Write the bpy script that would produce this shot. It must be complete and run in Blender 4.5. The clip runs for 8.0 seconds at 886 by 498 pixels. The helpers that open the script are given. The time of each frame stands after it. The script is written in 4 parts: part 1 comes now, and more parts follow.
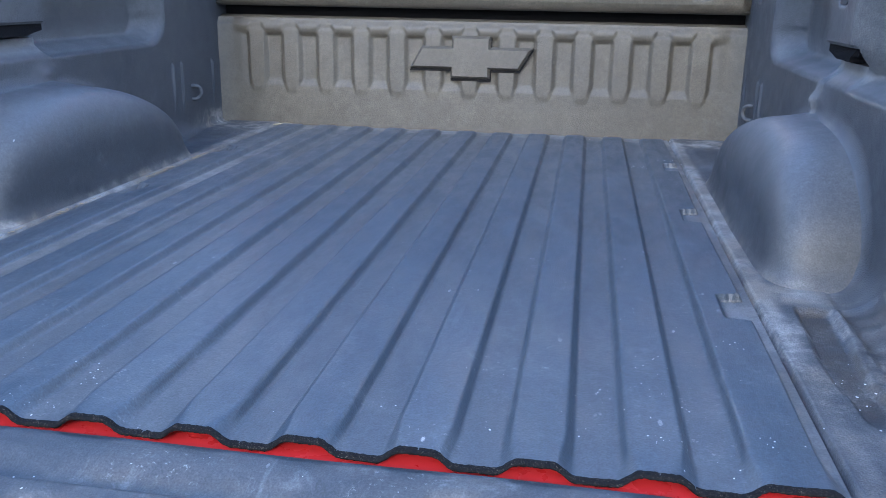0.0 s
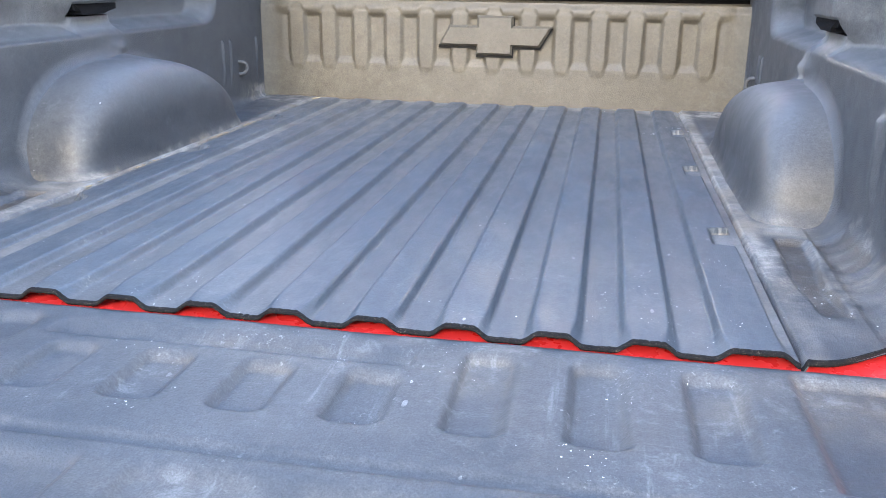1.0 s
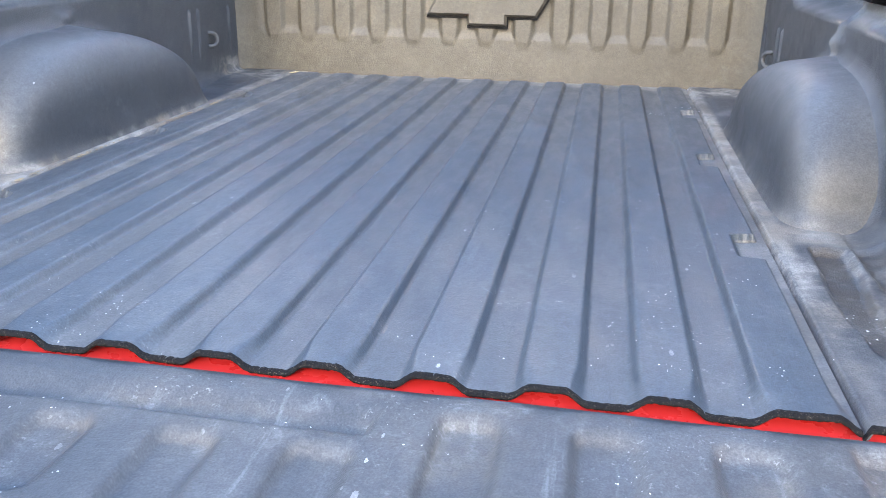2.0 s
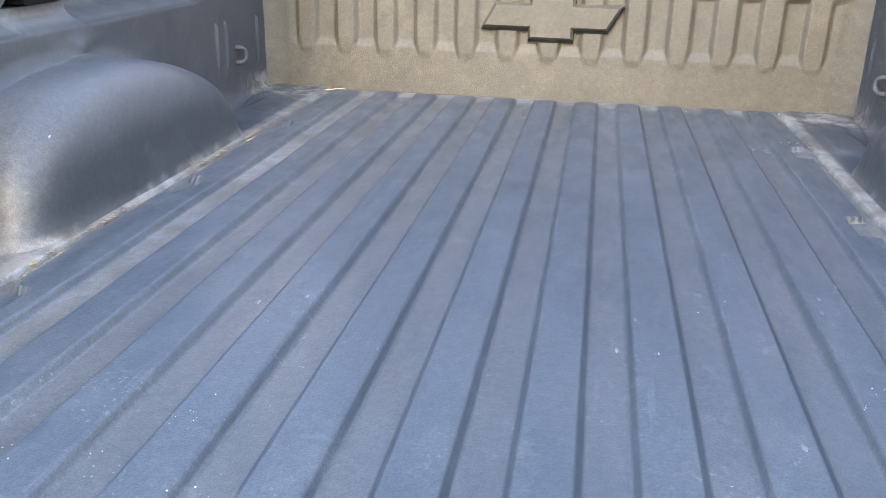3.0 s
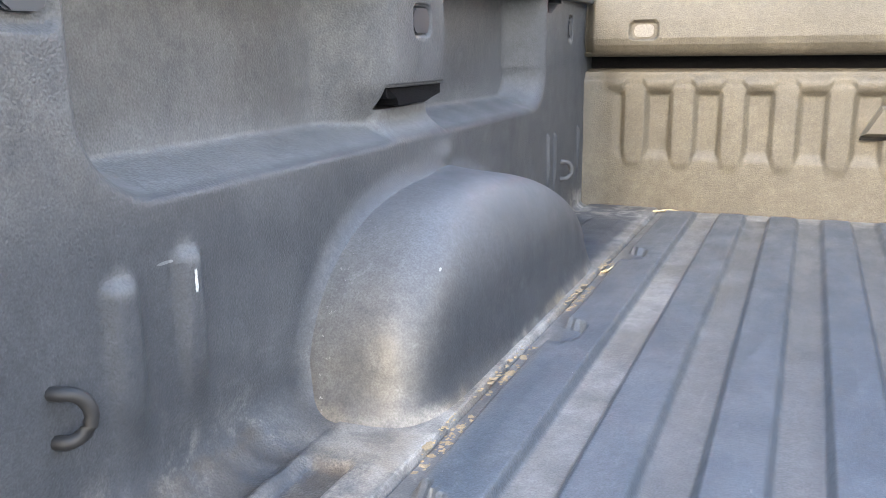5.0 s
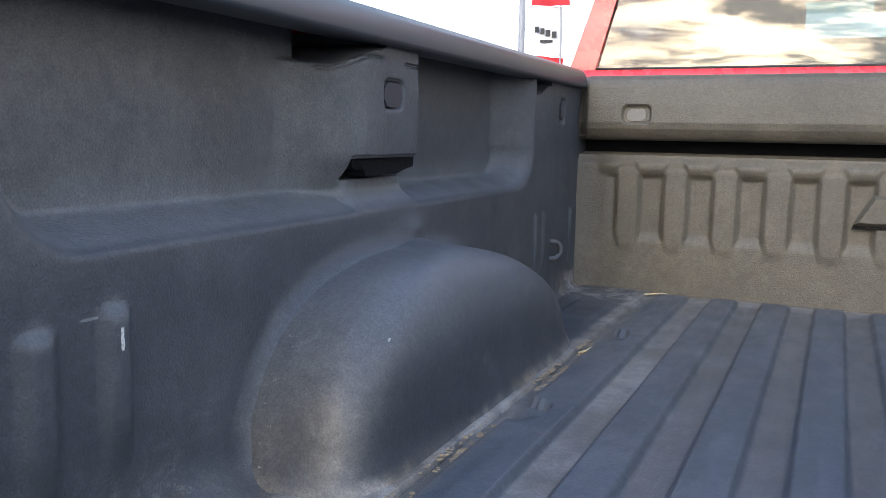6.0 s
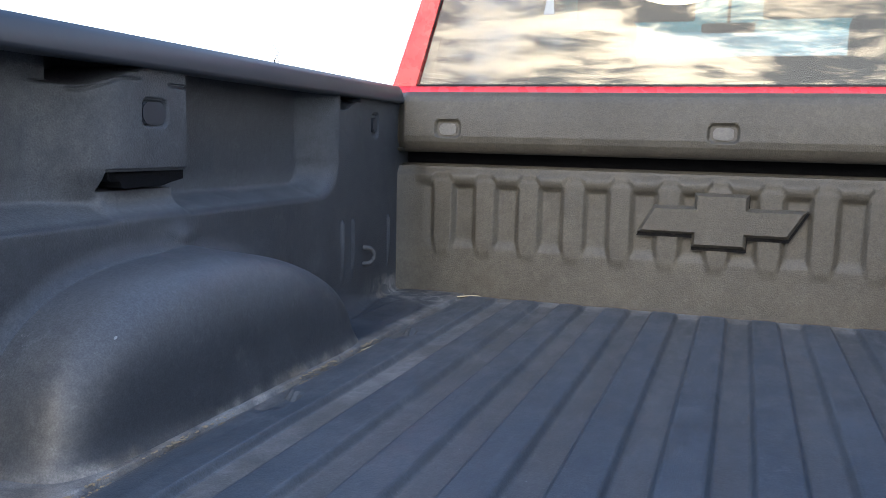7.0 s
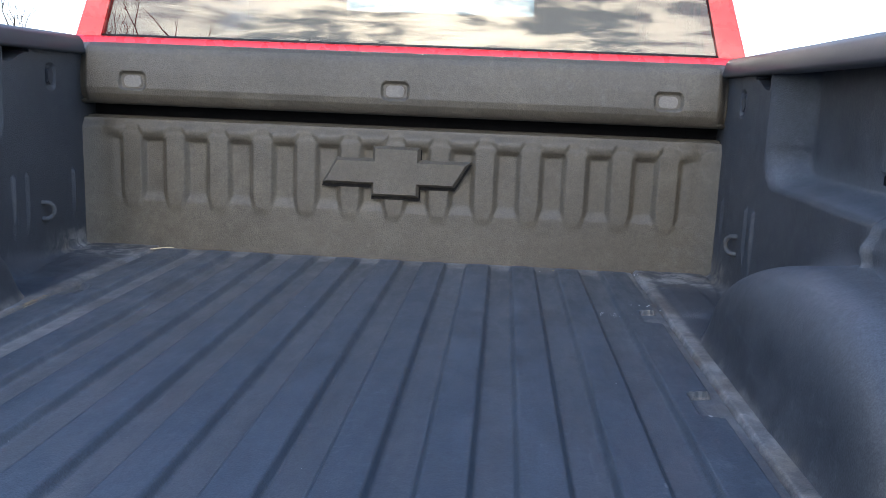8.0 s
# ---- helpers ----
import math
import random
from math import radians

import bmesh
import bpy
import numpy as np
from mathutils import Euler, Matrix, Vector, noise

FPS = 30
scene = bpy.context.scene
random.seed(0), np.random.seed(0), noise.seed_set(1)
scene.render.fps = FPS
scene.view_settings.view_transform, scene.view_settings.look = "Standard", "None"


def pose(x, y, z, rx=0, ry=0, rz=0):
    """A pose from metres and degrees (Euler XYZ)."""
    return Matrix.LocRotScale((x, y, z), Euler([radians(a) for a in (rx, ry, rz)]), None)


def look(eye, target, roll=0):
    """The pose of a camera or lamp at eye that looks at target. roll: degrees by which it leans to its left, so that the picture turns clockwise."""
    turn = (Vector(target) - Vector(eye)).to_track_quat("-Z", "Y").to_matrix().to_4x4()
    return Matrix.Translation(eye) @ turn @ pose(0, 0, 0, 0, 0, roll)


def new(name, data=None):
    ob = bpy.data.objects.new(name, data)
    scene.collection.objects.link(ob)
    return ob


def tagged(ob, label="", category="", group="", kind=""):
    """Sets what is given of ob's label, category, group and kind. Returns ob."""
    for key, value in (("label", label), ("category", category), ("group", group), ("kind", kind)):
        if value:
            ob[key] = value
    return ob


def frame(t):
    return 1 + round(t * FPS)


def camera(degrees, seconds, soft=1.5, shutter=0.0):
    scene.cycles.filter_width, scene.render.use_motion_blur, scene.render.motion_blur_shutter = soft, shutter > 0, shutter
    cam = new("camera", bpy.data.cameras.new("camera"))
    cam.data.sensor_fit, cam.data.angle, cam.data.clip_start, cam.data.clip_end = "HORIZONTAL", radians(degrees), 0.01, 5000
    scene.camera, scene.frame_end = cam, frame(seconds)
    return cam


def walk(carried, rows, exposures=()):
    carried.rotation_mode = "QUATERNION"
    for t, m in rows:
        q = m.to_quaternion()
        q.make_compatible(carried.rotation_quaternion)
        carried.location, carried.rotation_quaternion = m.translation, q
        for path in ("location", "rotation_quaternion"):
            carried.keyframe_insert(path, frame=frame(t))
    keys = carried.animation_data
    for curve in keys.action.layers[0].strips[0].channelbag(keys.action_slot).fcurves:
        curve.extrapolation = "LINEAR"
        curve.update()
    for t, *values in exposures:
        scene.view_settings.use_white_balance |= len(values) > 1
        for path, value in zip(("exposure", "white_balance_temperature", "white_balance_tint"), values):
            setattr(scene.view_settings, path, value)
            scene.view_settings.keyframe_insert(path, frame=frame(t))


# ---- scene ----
cam = camera(55.2, 8.0, soft=0.85)
PATH = [
    (0, (0.355, -0.679, 0.409), (0.046, 1.21, -0.171), 1.0),
    (0.5, (0.361, -0.821, 0.391), (0.026, 1.06, -0.2), 0.9),
    (1, (0.372, -0.913, 0.395), (0.022, 0.96, -0.212), 0.8),
    (1.2, (0.374, -0.917, 0.396), (0.024, 0.951, -0.226), 0.8),
    (1.5, (0.368, -0.875, 0.394), (0.02, 0.987, -0.247), 0.8),
    (1.7, (0.364, -0.804, 0.388), (0.018, 1.053, -0.269), 0.8),
    (2.8, (0.226, -0.466, 0.42), (-0.091, 1.377, -0.29), 1.2),
    (3, (0.127, -0.415, 0.445), (-0.19, 1.425, -0.273), 1.2),
    (3.5, (-0.045, -0.327, 0.501), (-0.365, 1.506, -0.232), 1.5),
    (4, (-0.129, -0.299, 0.538), (-0.63, 1.491, -0.201), 0.1),
    (4.3, (-0.152, -0.283, 0.537), (-0.726, 1.482, -0.21), 0.0),
    (4.5, (-0.188, -0.244, 0.501), (-0.817, 1.506, -0.237), -0.3),
    (5, (-0.29, -0.15, 0.376), (-1.059, 1.639, -0.077), -0.6),
    (5.2, (-0.312, -0.143, 0.347), (-1.111, 1.659, 0.009), -0.2),
    (6.3, (-0.151, -0.108, 0.371), (-0.985, 1.69, 0.111), 1.2),
    (6.5, (-0.097, -0.108, 0.374), (-0.915, 1.7, 0.122), 1.2),
    (7, (0.048, -0.128, 0.383), (-0.609, 1.745, 0.136), 1.4),
    (7.5, (0.158, -0.151, 0.394), (-0.25, 1.786, 0.11), 1.8),
    (8, (0.267, -0.19, 0.416), (0.14, 1.774, 0.058), 2.3),
]
EXPOSURES = [(0.0, 0.5, 5430, 10), (0.5, 1.13, 6530, 10), (1.0, 1.28, 6680, 10), (3.0, 1.29, 7030, 10), (4.2, 1.49, 7520, 10), (4.6, 1.49, 7520, 10), (5.2, 1.49, 7420, 10), (6.3, -0.19, 6300, 10), (7.0, -0.19, 6150, 10), (7.5, -0.14, 6100, 10), (8.0, -0.19, 5850, 10)]
walk(cam, [(t, look(eye, target, roll)) for t, eye, target, roll in PATH], EXPOSURES)

# ---- world, sun ----
SUN_EL, SUN_AZ = radians(25), radians(185)        # azimuth clockwise from +y: behind the tailgate
SUN_DIR = Vector((math.sin(SUN_AZ) * math.cos(SUN_EL), math.cos(SUN_AZ) * math.cos(SUN_EL), math.sin(SUN_EL)))


class Nodes:
    """Short hand for building a node tree."""

    def __init__(self, tree):
        self.tree = tree
        tree.nodes.clear()

    def add(self, kind, props=None, **inputs):
        n = self.tree.nodes.new(kind)
        for k, v in (props or {}).items():
            setattr(n, k, v)
        for k, v in inputs.items():
            key = int(k[1:]) if k[0] == "i" and k[1:].isdigit() else k.replace("_", " ")
            self.set(n.inputs[key], v)
        return n

    def set(self, socket, v):
        if isinstance(v, bpy.types.NodeSocket):
            self.tree.links.new(v, socket)
        elif isinstance(v, bpy.types.Node):
            self.tree.links.new(v.outputs[0], socket)
        else:
            socket.default_value = v

    def math(self, op, a, b=0.0, clamp=False):
        return self.add("ShaderNodeMath", {"operation": op, "use_clamp": clamp}, i0=a, i1=b).outputs[0]

    def noise(self, vec, scale, detail=4.0, rough=0.5, dist=0.0):
        return self.add("ShaderNodeTexNoise", None, Vector=vec, Scale=scale, Detail=detail, Roughness=rough, Distortion=dist).outputs[0]

    def step(self, v, lo, hi, a=0.0, b=1.0):
        n = self.add("ShaderNodeMapRange", {"interpolation_type": "SMOOTHSTEP"}, Value=v, From_Min=lo, From_Max=hi, To_Min=a, To_Max=b)
        return n.outputs[0]

    def mix(self, f, a, b):
        n = self.add("ShaderNodeMix", {"data_type": "RGBA"}, i0=f)
        self.set(n.inputs[6], a)
        self.set(n.inputs[7], b)
        return n.outputs[2]

    def stretch(self, vec, s):
        return self.add("ShaderNodeMapping", None, Vector=vec, Scale=s).outputs[0]


def rgb(r, g, b):
    return (r, g, b, 1.0)


world = bpy.data.worlds.new("sky")
scene.world = world
world.use_nodes = True
w = Nodes(world.node_tree)
sky = w.add("ShaderNodeTexSky", {"sky_type": "NISHITA", "sun_disc": False, "sun_elevation": SUN_EL, "sun_rotation": SUN_AZ,
                                 "air_density": 1.0, "dust_density": 0.6, "ozone_density": 3.0})
view = w.add("ShaderNodeTexCoord").outputs["Generated"]
sep = w.add("ShaderNodeSeparateXYZ", None, i0=view)
lift = w.math("ADD", w.math("MAXIMUM", sep.outputs[2], 0.0), 0.16)
flat = w.add("ShaderNodeCombineXYZ", None, i0=w.math("DIVIDE", sep.outputs[0], lift), i1=w.math("DIVIDE", sep.outputs[1], lift), i2=0.3).outputs[0]
low = w.step(sep.outputs[2], 0.22, 0.70, 0.24, -0.16)
cover = w.step(w.math("ADD", w.noise(flat, 1.1, 7.0, 0.6, 0.2), low), 0.47, 0.62)
thick = w.step(w.noise(w.stretch(flat, (0.8, 1.5, 1.0)), 3.4, 14.0, 0.73, 0.25), 0.42, 0.57)
near_sun = w.add("ShaderNodeVectorMath", {"operation": "DOT_PRODUCT"}, i0=view, i1=SUN_DIR).outputs["Value"]
glow = w.math("POWER", w.math("MAXIMUM", near_sun, 0.0), 20.0)
cloud_lit = w.mix(glow, rgb(3.0, 3.1, 3.25), rgb(19.0, 15.6, 11.4))
cloud_dark = w.mix(glow, rgb(1.75, 1.83, 1.98), rgb(1.7, 1.6, 1.5))
cloud = w.mix(thick, cloud_lit, cloud_dark)
air = w.add("ShaderNodeVectorMath", {"operation": "SCALE"}, i0=sky, Scale=0.62).outputs[0]
whole = w.mix(w.math("MULTIPLY", cover, 0.9), air, cloud)
w.add("ShaderNodeOutputWorld", None, Surface=w.add("ShaderNodeBackground", None, Color=whole, Strength=1.0))

sun = new("sun", bpy.data.lights.new("sun", "SUN"))
sun.data.energy, sun.data.angle, sun.data.color = 0.9, radians(12), (1.0, 0.86, 0.66)
sun.matrix_world = look(SUN_DIR * 50, (0, 0, 0))


# ---- materials ----
def material(name):
    m = bpy.data.materials.new(name)
    m.use_nodes = True
    return m, Nodes(m.node_tree)


def finish(n, shader):
    n.add("ShaderNodeOutputMaterial", None, Surface=shader)


def liner_material(name, dust=0.35, grain=0.25, spots=0.0, streak=(1, 1, 1), base=(0.034, 0.038, 0.045), film=(0.165, 0.172, 0.182), rough=0.5, dirt=None, soil_tones=((0.25, 0.238, 0.218), (0.17, 0.148, 0.122)), bump_size=0.0016, even=0.35, chalk=0.0, marks=None, mud_shade=None, pebble=0.0, bloom=None, bloom_tone=(0.205, 0.216, 0.230)):
    """Sprayed or moulded black plastic under a film of pale dust, with stipple, scuffs and white flecks."""
    m, n = material(name)
    p = n.add("ShaderNodeTexCoord").outputs["Object"]
    ps = n.stretch(p, streak)
    broad = n.noise(ps, 3.2, 5.0, 0.6, 0.4)
    mid = n.noise(ps, 14.0, 5.0, 0.62, 0.2)
    fine = n.noise(p, 260.0, 3.0, 0.6)
    veil = n.math("MULTIPLY", n.step(broad, 0.34, 0.70), n.step(mid, 0.30, 0.72))
    veil = n.math("ADD", n.math("MULTIPLY", veil, dust), dust * even, True)
    veil = n.math("MULTIPLY", veil, n.step(fine, 0.25, 0.75, 0.75, 1.15), True)
    if dirt:
        soil = n.math("MULTIPLY", dirt(n, p), n.step(n.noise(p, 22.0, 6.0, 0.68, 0.4), 0.32, 0.62, 0.45, 1.12), True)
    col = n.mix(veil, rgb(*base), rgb(*film))
    if bloom:
        col = n.mix(n.math("MULTIPLY", bloom(n, p), n.step(fine, 0.25, 0.75, 0.85, 1.1), True), col, rgb(*bloom_tone))
    if dirt:
        tone = n.mix(n.step(n.noise(p, 9.0, 4.0), 0.4, 0.62), rgb(*soil_tones[0]), rgb(*soil_tones[1]))
        col = n.mix(soil, col, tone)
    if chalk:
        smear = n.math("MULTIPLY", n.step(n.noise(p, 34.0, 6.0, 0.72, 0.6), 0.50, 0.74), n.step(n.noise(ps, 5.5, 4.0, 0.6), 0.42, 0.66))
        col = n.mix(n.math("MULTIPLY", smear, chalk), col, rgb(0.42, 0.43, 0.44))
        drag = n.noise(n.stretch(p, (60.0, 4.0, 30.0)), 1.0, 4.0, 0.65)
        drag = n.math("MULTIPLY", n.step(drag, 0.60, 0.74), n.step(n.noise(p, 3.0, 2.0), 0.42, 0.62))
        col = n.mix(n.math("MULTIPLY", drag, chalk * 0.7), col, rgb(0.40, 0.41, 0.42))
    if mud_shade:
        dark_mix = n.math("MULTIPLY", mud_shade(n, p), n.step(n.noise(p, 28.0, 5.0, 0.7), 0.28, 0.55, 0.3, 1.0), True)
        col = n.mix(dark_mix, col, rgb(0.062, 0.052, 0.042))
    if marks:
        col = n.mix(marks(n, p), col, rgb(0.62, 0.62, 0.60))
    mottle = n.math("MULTIPLY", n.step(n.noise(p, 95.0, 6.0, 0.75), 0.30, 0.70, 0.88, 1.13), n.step(n.noise(p, 460.0, 2.0, 0.6), 0.3, 0.7, 0.82, 1.18))
    col = n.add("ShaderNodeVectorMath", {"operation": "SCALE"}, i0=col, Scale=mottle).outputs[0]
    gloss = n.step(mid, 0.3, 0.7, rough - 0.06, rough + 0.10)
    if spots:
        v = n.add("ShaderNodeTexVoronoi", {"feature": "F1"}, Vector=p, Scale=38.0, Randomness=1.0)
        size = n.math("MULTIPLY", n.step(n.noise(p, 5.0, 3.0), 0.50, 0.72), n.step(v.outputs["Color"], 0.55, 1.0))
        wobble = n.math("ADD", v.outputs["Distance"], n.math("MULTIPLY", n.noise(p, 160.0, 2.0), 0.16))
        fleck = n.math("LESS_THAN", wobble, n.math("MULTIPLY", size, spots))
        col = n.mix(n.math("MULTIPLY", fleck, 0.7), col, rgb(0.5, 0.5, 0.5))
        thin = n.stretch(p, (1.0, 0.14, 1.0))
        line = n.add("ShaderNodeTexVoronoi", {"feature": "F1"}, Vector=thin, Scale=21.0)
        scuff = n.math("LESS_THAN", line.outputs["Distance"], n.math("MULTIPLY", n.step(n.noise(p, 4.0, 2.0), 0.55, 0.75), 0.055))
        col = n.mix(n.math("MULTIPLY", scuff, 0.35), col, rgb(0.4, 0.41, 0.42))
    stipple = n.math("ADD", n.math("MULTIPLY", fine, 0.7), n.noise(p, 420.0, 2.0))
    if pebble:
        stipple = n.math("ADD", stipple, n.math("MULTIPLY", n.step(n.add("ShaderNodeTexVoronoi", {"feature": "SMOOTH_F1"}, Vector=p, Scale=400.0).outputs["Distance"], 0.15, 0.65, 1.0, 0.0), pebble * 2.0))
    bump = n.add("ShaderNodeBump", None, Strength=grain, Distance=bump_size, Height=stipple)
    bump2 = n.add("ShaderNodeBump", None, Strength=0.12, Distance=0.006, Height=mid, Normal=bump)
    finish(n, n.add("ShaderNodeBsdfPrincipled", None, Base_Color=col, Roughness=gloss, Specular_IOR_Level=0.5, Normal=bump2))
    return m


def paint_material(name, col):
    m, n = material(name)
    p = n.add("ShaderNodeTexCoord").outputs["Object"]
    dirt = n.step(n.noise(p, 9.0, 6.0, 0.6), 0.45, 0.8, 0.0, 0.05)
    c = n.mix(dirt, rgb(*col), rgb(0.30, 0.22, 0.18))
    r = n.step(n.noise(p, 30.0, 4.0), 0.3, 0.7, 0.22, 0.34)
    finish(n, n.add("ShaderNodeBsdfPrincipled", None, Base_Color=c, Roughness=r, Specular_IOR_Level=0.4, Coat_Weight=0.8, Coat_Roughness=0.04))
    return m


def plain_material(name, col, rough=0.6, vary=0.25, scale=20.0, grain=0.1, metal=0.0):
    m, n = material(name)
    p = n.add("ShaderNodeTexCoord").outputs["Object"]
    a = n.noise(p, scale, 5.0, 0.6)
    b = n.noise(p, scale * 7, 3.0, 0.6)
    c = n.mix(n.step(a, 0.3, 0.7, 0.0, vary), rgb(*col), rgb(*[v * 0.5 for v in col]))
    c = n.mix(n.step(b, 0.4, 0.8, 0.0, vary * 0.5), c, rgb(*[min(1, v * 1.6 + 0.02) for v in col]))
    bump = n.add("ShaderNodeBump", None, Strength=grain, Distance=0.004, Height=b)
    finish(n, n.add("ShaderNodeBsdfPrincipled", None, Base_Color=c, Roughness=rough, Metallic=metal, Specular_IOR_Level=0.5 if rough < 0.85 else 0.1, Normal=bump))
    return m


def edge_material(name):
    """Torn black rubber with tan grit caught in it."""
    m, n = material(name)
    p = n.add("ShaderNodeTexCoord").outputs["Object"]
    grit = n.noise(p, 620.0, 3.0, 0.7)
    worn = n.step(n.noise(p, 24.0, 4.0, 0.6), 0.40, 0.62, 0.35, 1.0)
    c = n.mix(n.math("MULTIPLY", n.step(grit, 0.56, 0.67), worn), rgb(0.009, 0.009, 0.010), rgb(0.105, 0.088, 0.066))
    bump = n.add("ShaderNodeBump", None, Strength=0.9, Distance=0.003, Height=n.noise(p, 380.0, 3.0, 0.7))
    finish(n, n.add("ShaderNodeBsdfPrincipled", None, Base_Color=c, Roughness=0.95, Specular_IOR_Level=0.15, Normal=bump))
    return m


def glass_material(name, tint, ior, sheen=(1.0, 1.0, 1.0)):
    m, n = material(name)
    fres = n.add("ShaderNodeFresnel", None, IOR=ior)
    mixer = n.add("ShaderNodeMixShader", None, i0=fres)
    n.set(mixer.inputs[1], n.add("ShaderNodeBsdfTransparent", None, Color=rgb(*tint)))
    n.set(mixer.inputs[2], n.add("ShaderNodeBsdfGlossy", None, Roughness=0.0, Color=rgb(*sheen)))
    finish(n, mixer)
    return m


GAP, SHIFT = 0.1095, 0.0030        # floor ridge spacing, and the middle ridge


def floor_dirt_sheen(n, p):
    """Dust lies in the channels, in one pale channel, along both seams and by the tail."""
    c = n.add("ShaderNodeSeparateXYZ", None, i0=p)
    x, y = c.outputs[0], c.outputs[1]
    wave = n.math("ABSOLUTE", n.math("SUBTRACT", n.math("FRACT", n.math("ADD", n.math("DIVIDE", n.math("SUBTRACT", x, SHIFT), GAP), 0.5)), 0.5))
    strip = n.math("MULTIPLY", n.step(x, -0.515, -0.509), n.step(x, -0.470, -0.464, 1.0, 0.0))
    strip = n.math("MULTIPLY", strip, n.math("ADD", n.step(y, 1.283, 1.293, 0.46, 0.12), n.step(y, 0.8, 1.3, -0.04, 0.16)))
    wide = n.math("ABSOLUTE", x)
    low = n.step(n.math("ADD", c.outputs[2], n.math("MULTIPLY", n.noise(p, 60.0, 3.0), 0.003)), -0.0025, 0.0008, 1.0, 0.0)
    patch = n.step(n.noise(n.stretch(p, (2.0, 0.7, 1.0)), 14.0, 5.0, 0.65), 0.42, 0.62, 0.10, 0.62)
    seam = n.math("MULTIPLY", n.math("MULTIPLY", n.step(wide, 0.584, 0.599, 0.08, 0.85), patch), n.math("MULTIPLY", low, n.step(y, 0.42, 0.6, 0.18, 1.0)))
    seam = n.math("MAXIMUM", seam, n.math("MULTIPLY", n.math("MULTIPLY", n.step(x, 0.561, 0.568), low), n.step(n.noise(p, 18.0, 4.0), 0.35, 0.6, 0.30, 0.62)))
    clean = n.math("MULTIPLY", n.step(wide, 0.560, 0.580, 0.0, 0.07), n.step(y, 0.3, 0.9, 1.0, 0.3))
    seam = n.math("ADD", seam, clean)
    tail = n.math("MULTIPLY", n.step(y, 0.0, 0.45, 0.16, 0.0), n.step(n.noise(p, 7.0, 4.0), 0.45, 0.7))
    head = n.math("MULTIPLY", n.step(n.math("ADD", y, n.math("MULTIPLY", n.noise(p, 40.0, 3.0), 0.03)), 1.865, 1.905, 0.0, 0.9), n.step(wave, 0.25, 0.33, 0.2, 1.0))
    tail = n.math("ADD", tail, head)
    left = n.math("MULTIPLY", n.step(x, -0.48, -0.08, 0.15, 0.0), n.step(n.noise(p, 5.0, 4.0, 0.6), 0.38, 0.6, 0.4, 1.0))
    # paler towards the bulkhead: dust, plus the grazing sheen put into the colour
    tail = n.math("ADD", tail, n.math("ADD", left, n.step(y, 0.4, 1.7, 0.0, 0.20)))
    return n.math("ADD", strip, n.math("ADD", seam, tail))


def floor_bloom(n, p):
    """A thin tan film in the channels, thicker towards one side."""
    c = n.add("ShaderNodeSeparateXYZ", None, i0=p)
    x = c.outputs[0]
    wave = n.math("ABSOLUTE", n.math("SUBTRACT", n.math("FRACT", n.math("ADD", n.math("DIVIDE", n.math("SUBTRACT", x, SHIFT), GAP), 0.5)), 0.5))
    film = n.math("MULTIPLY", n.step(wave, 0.26, 0.35), n.step(x, -0.35, 0.30, 0.66, 0.22))
    return n.math("MULTIPLY", film, n.step(n.noise(n.stretch(p, (2.0, 0.6, 1.0)), 6.0, 4.0, 0.6), 0.3, 0.6, 0.65, 1.0))


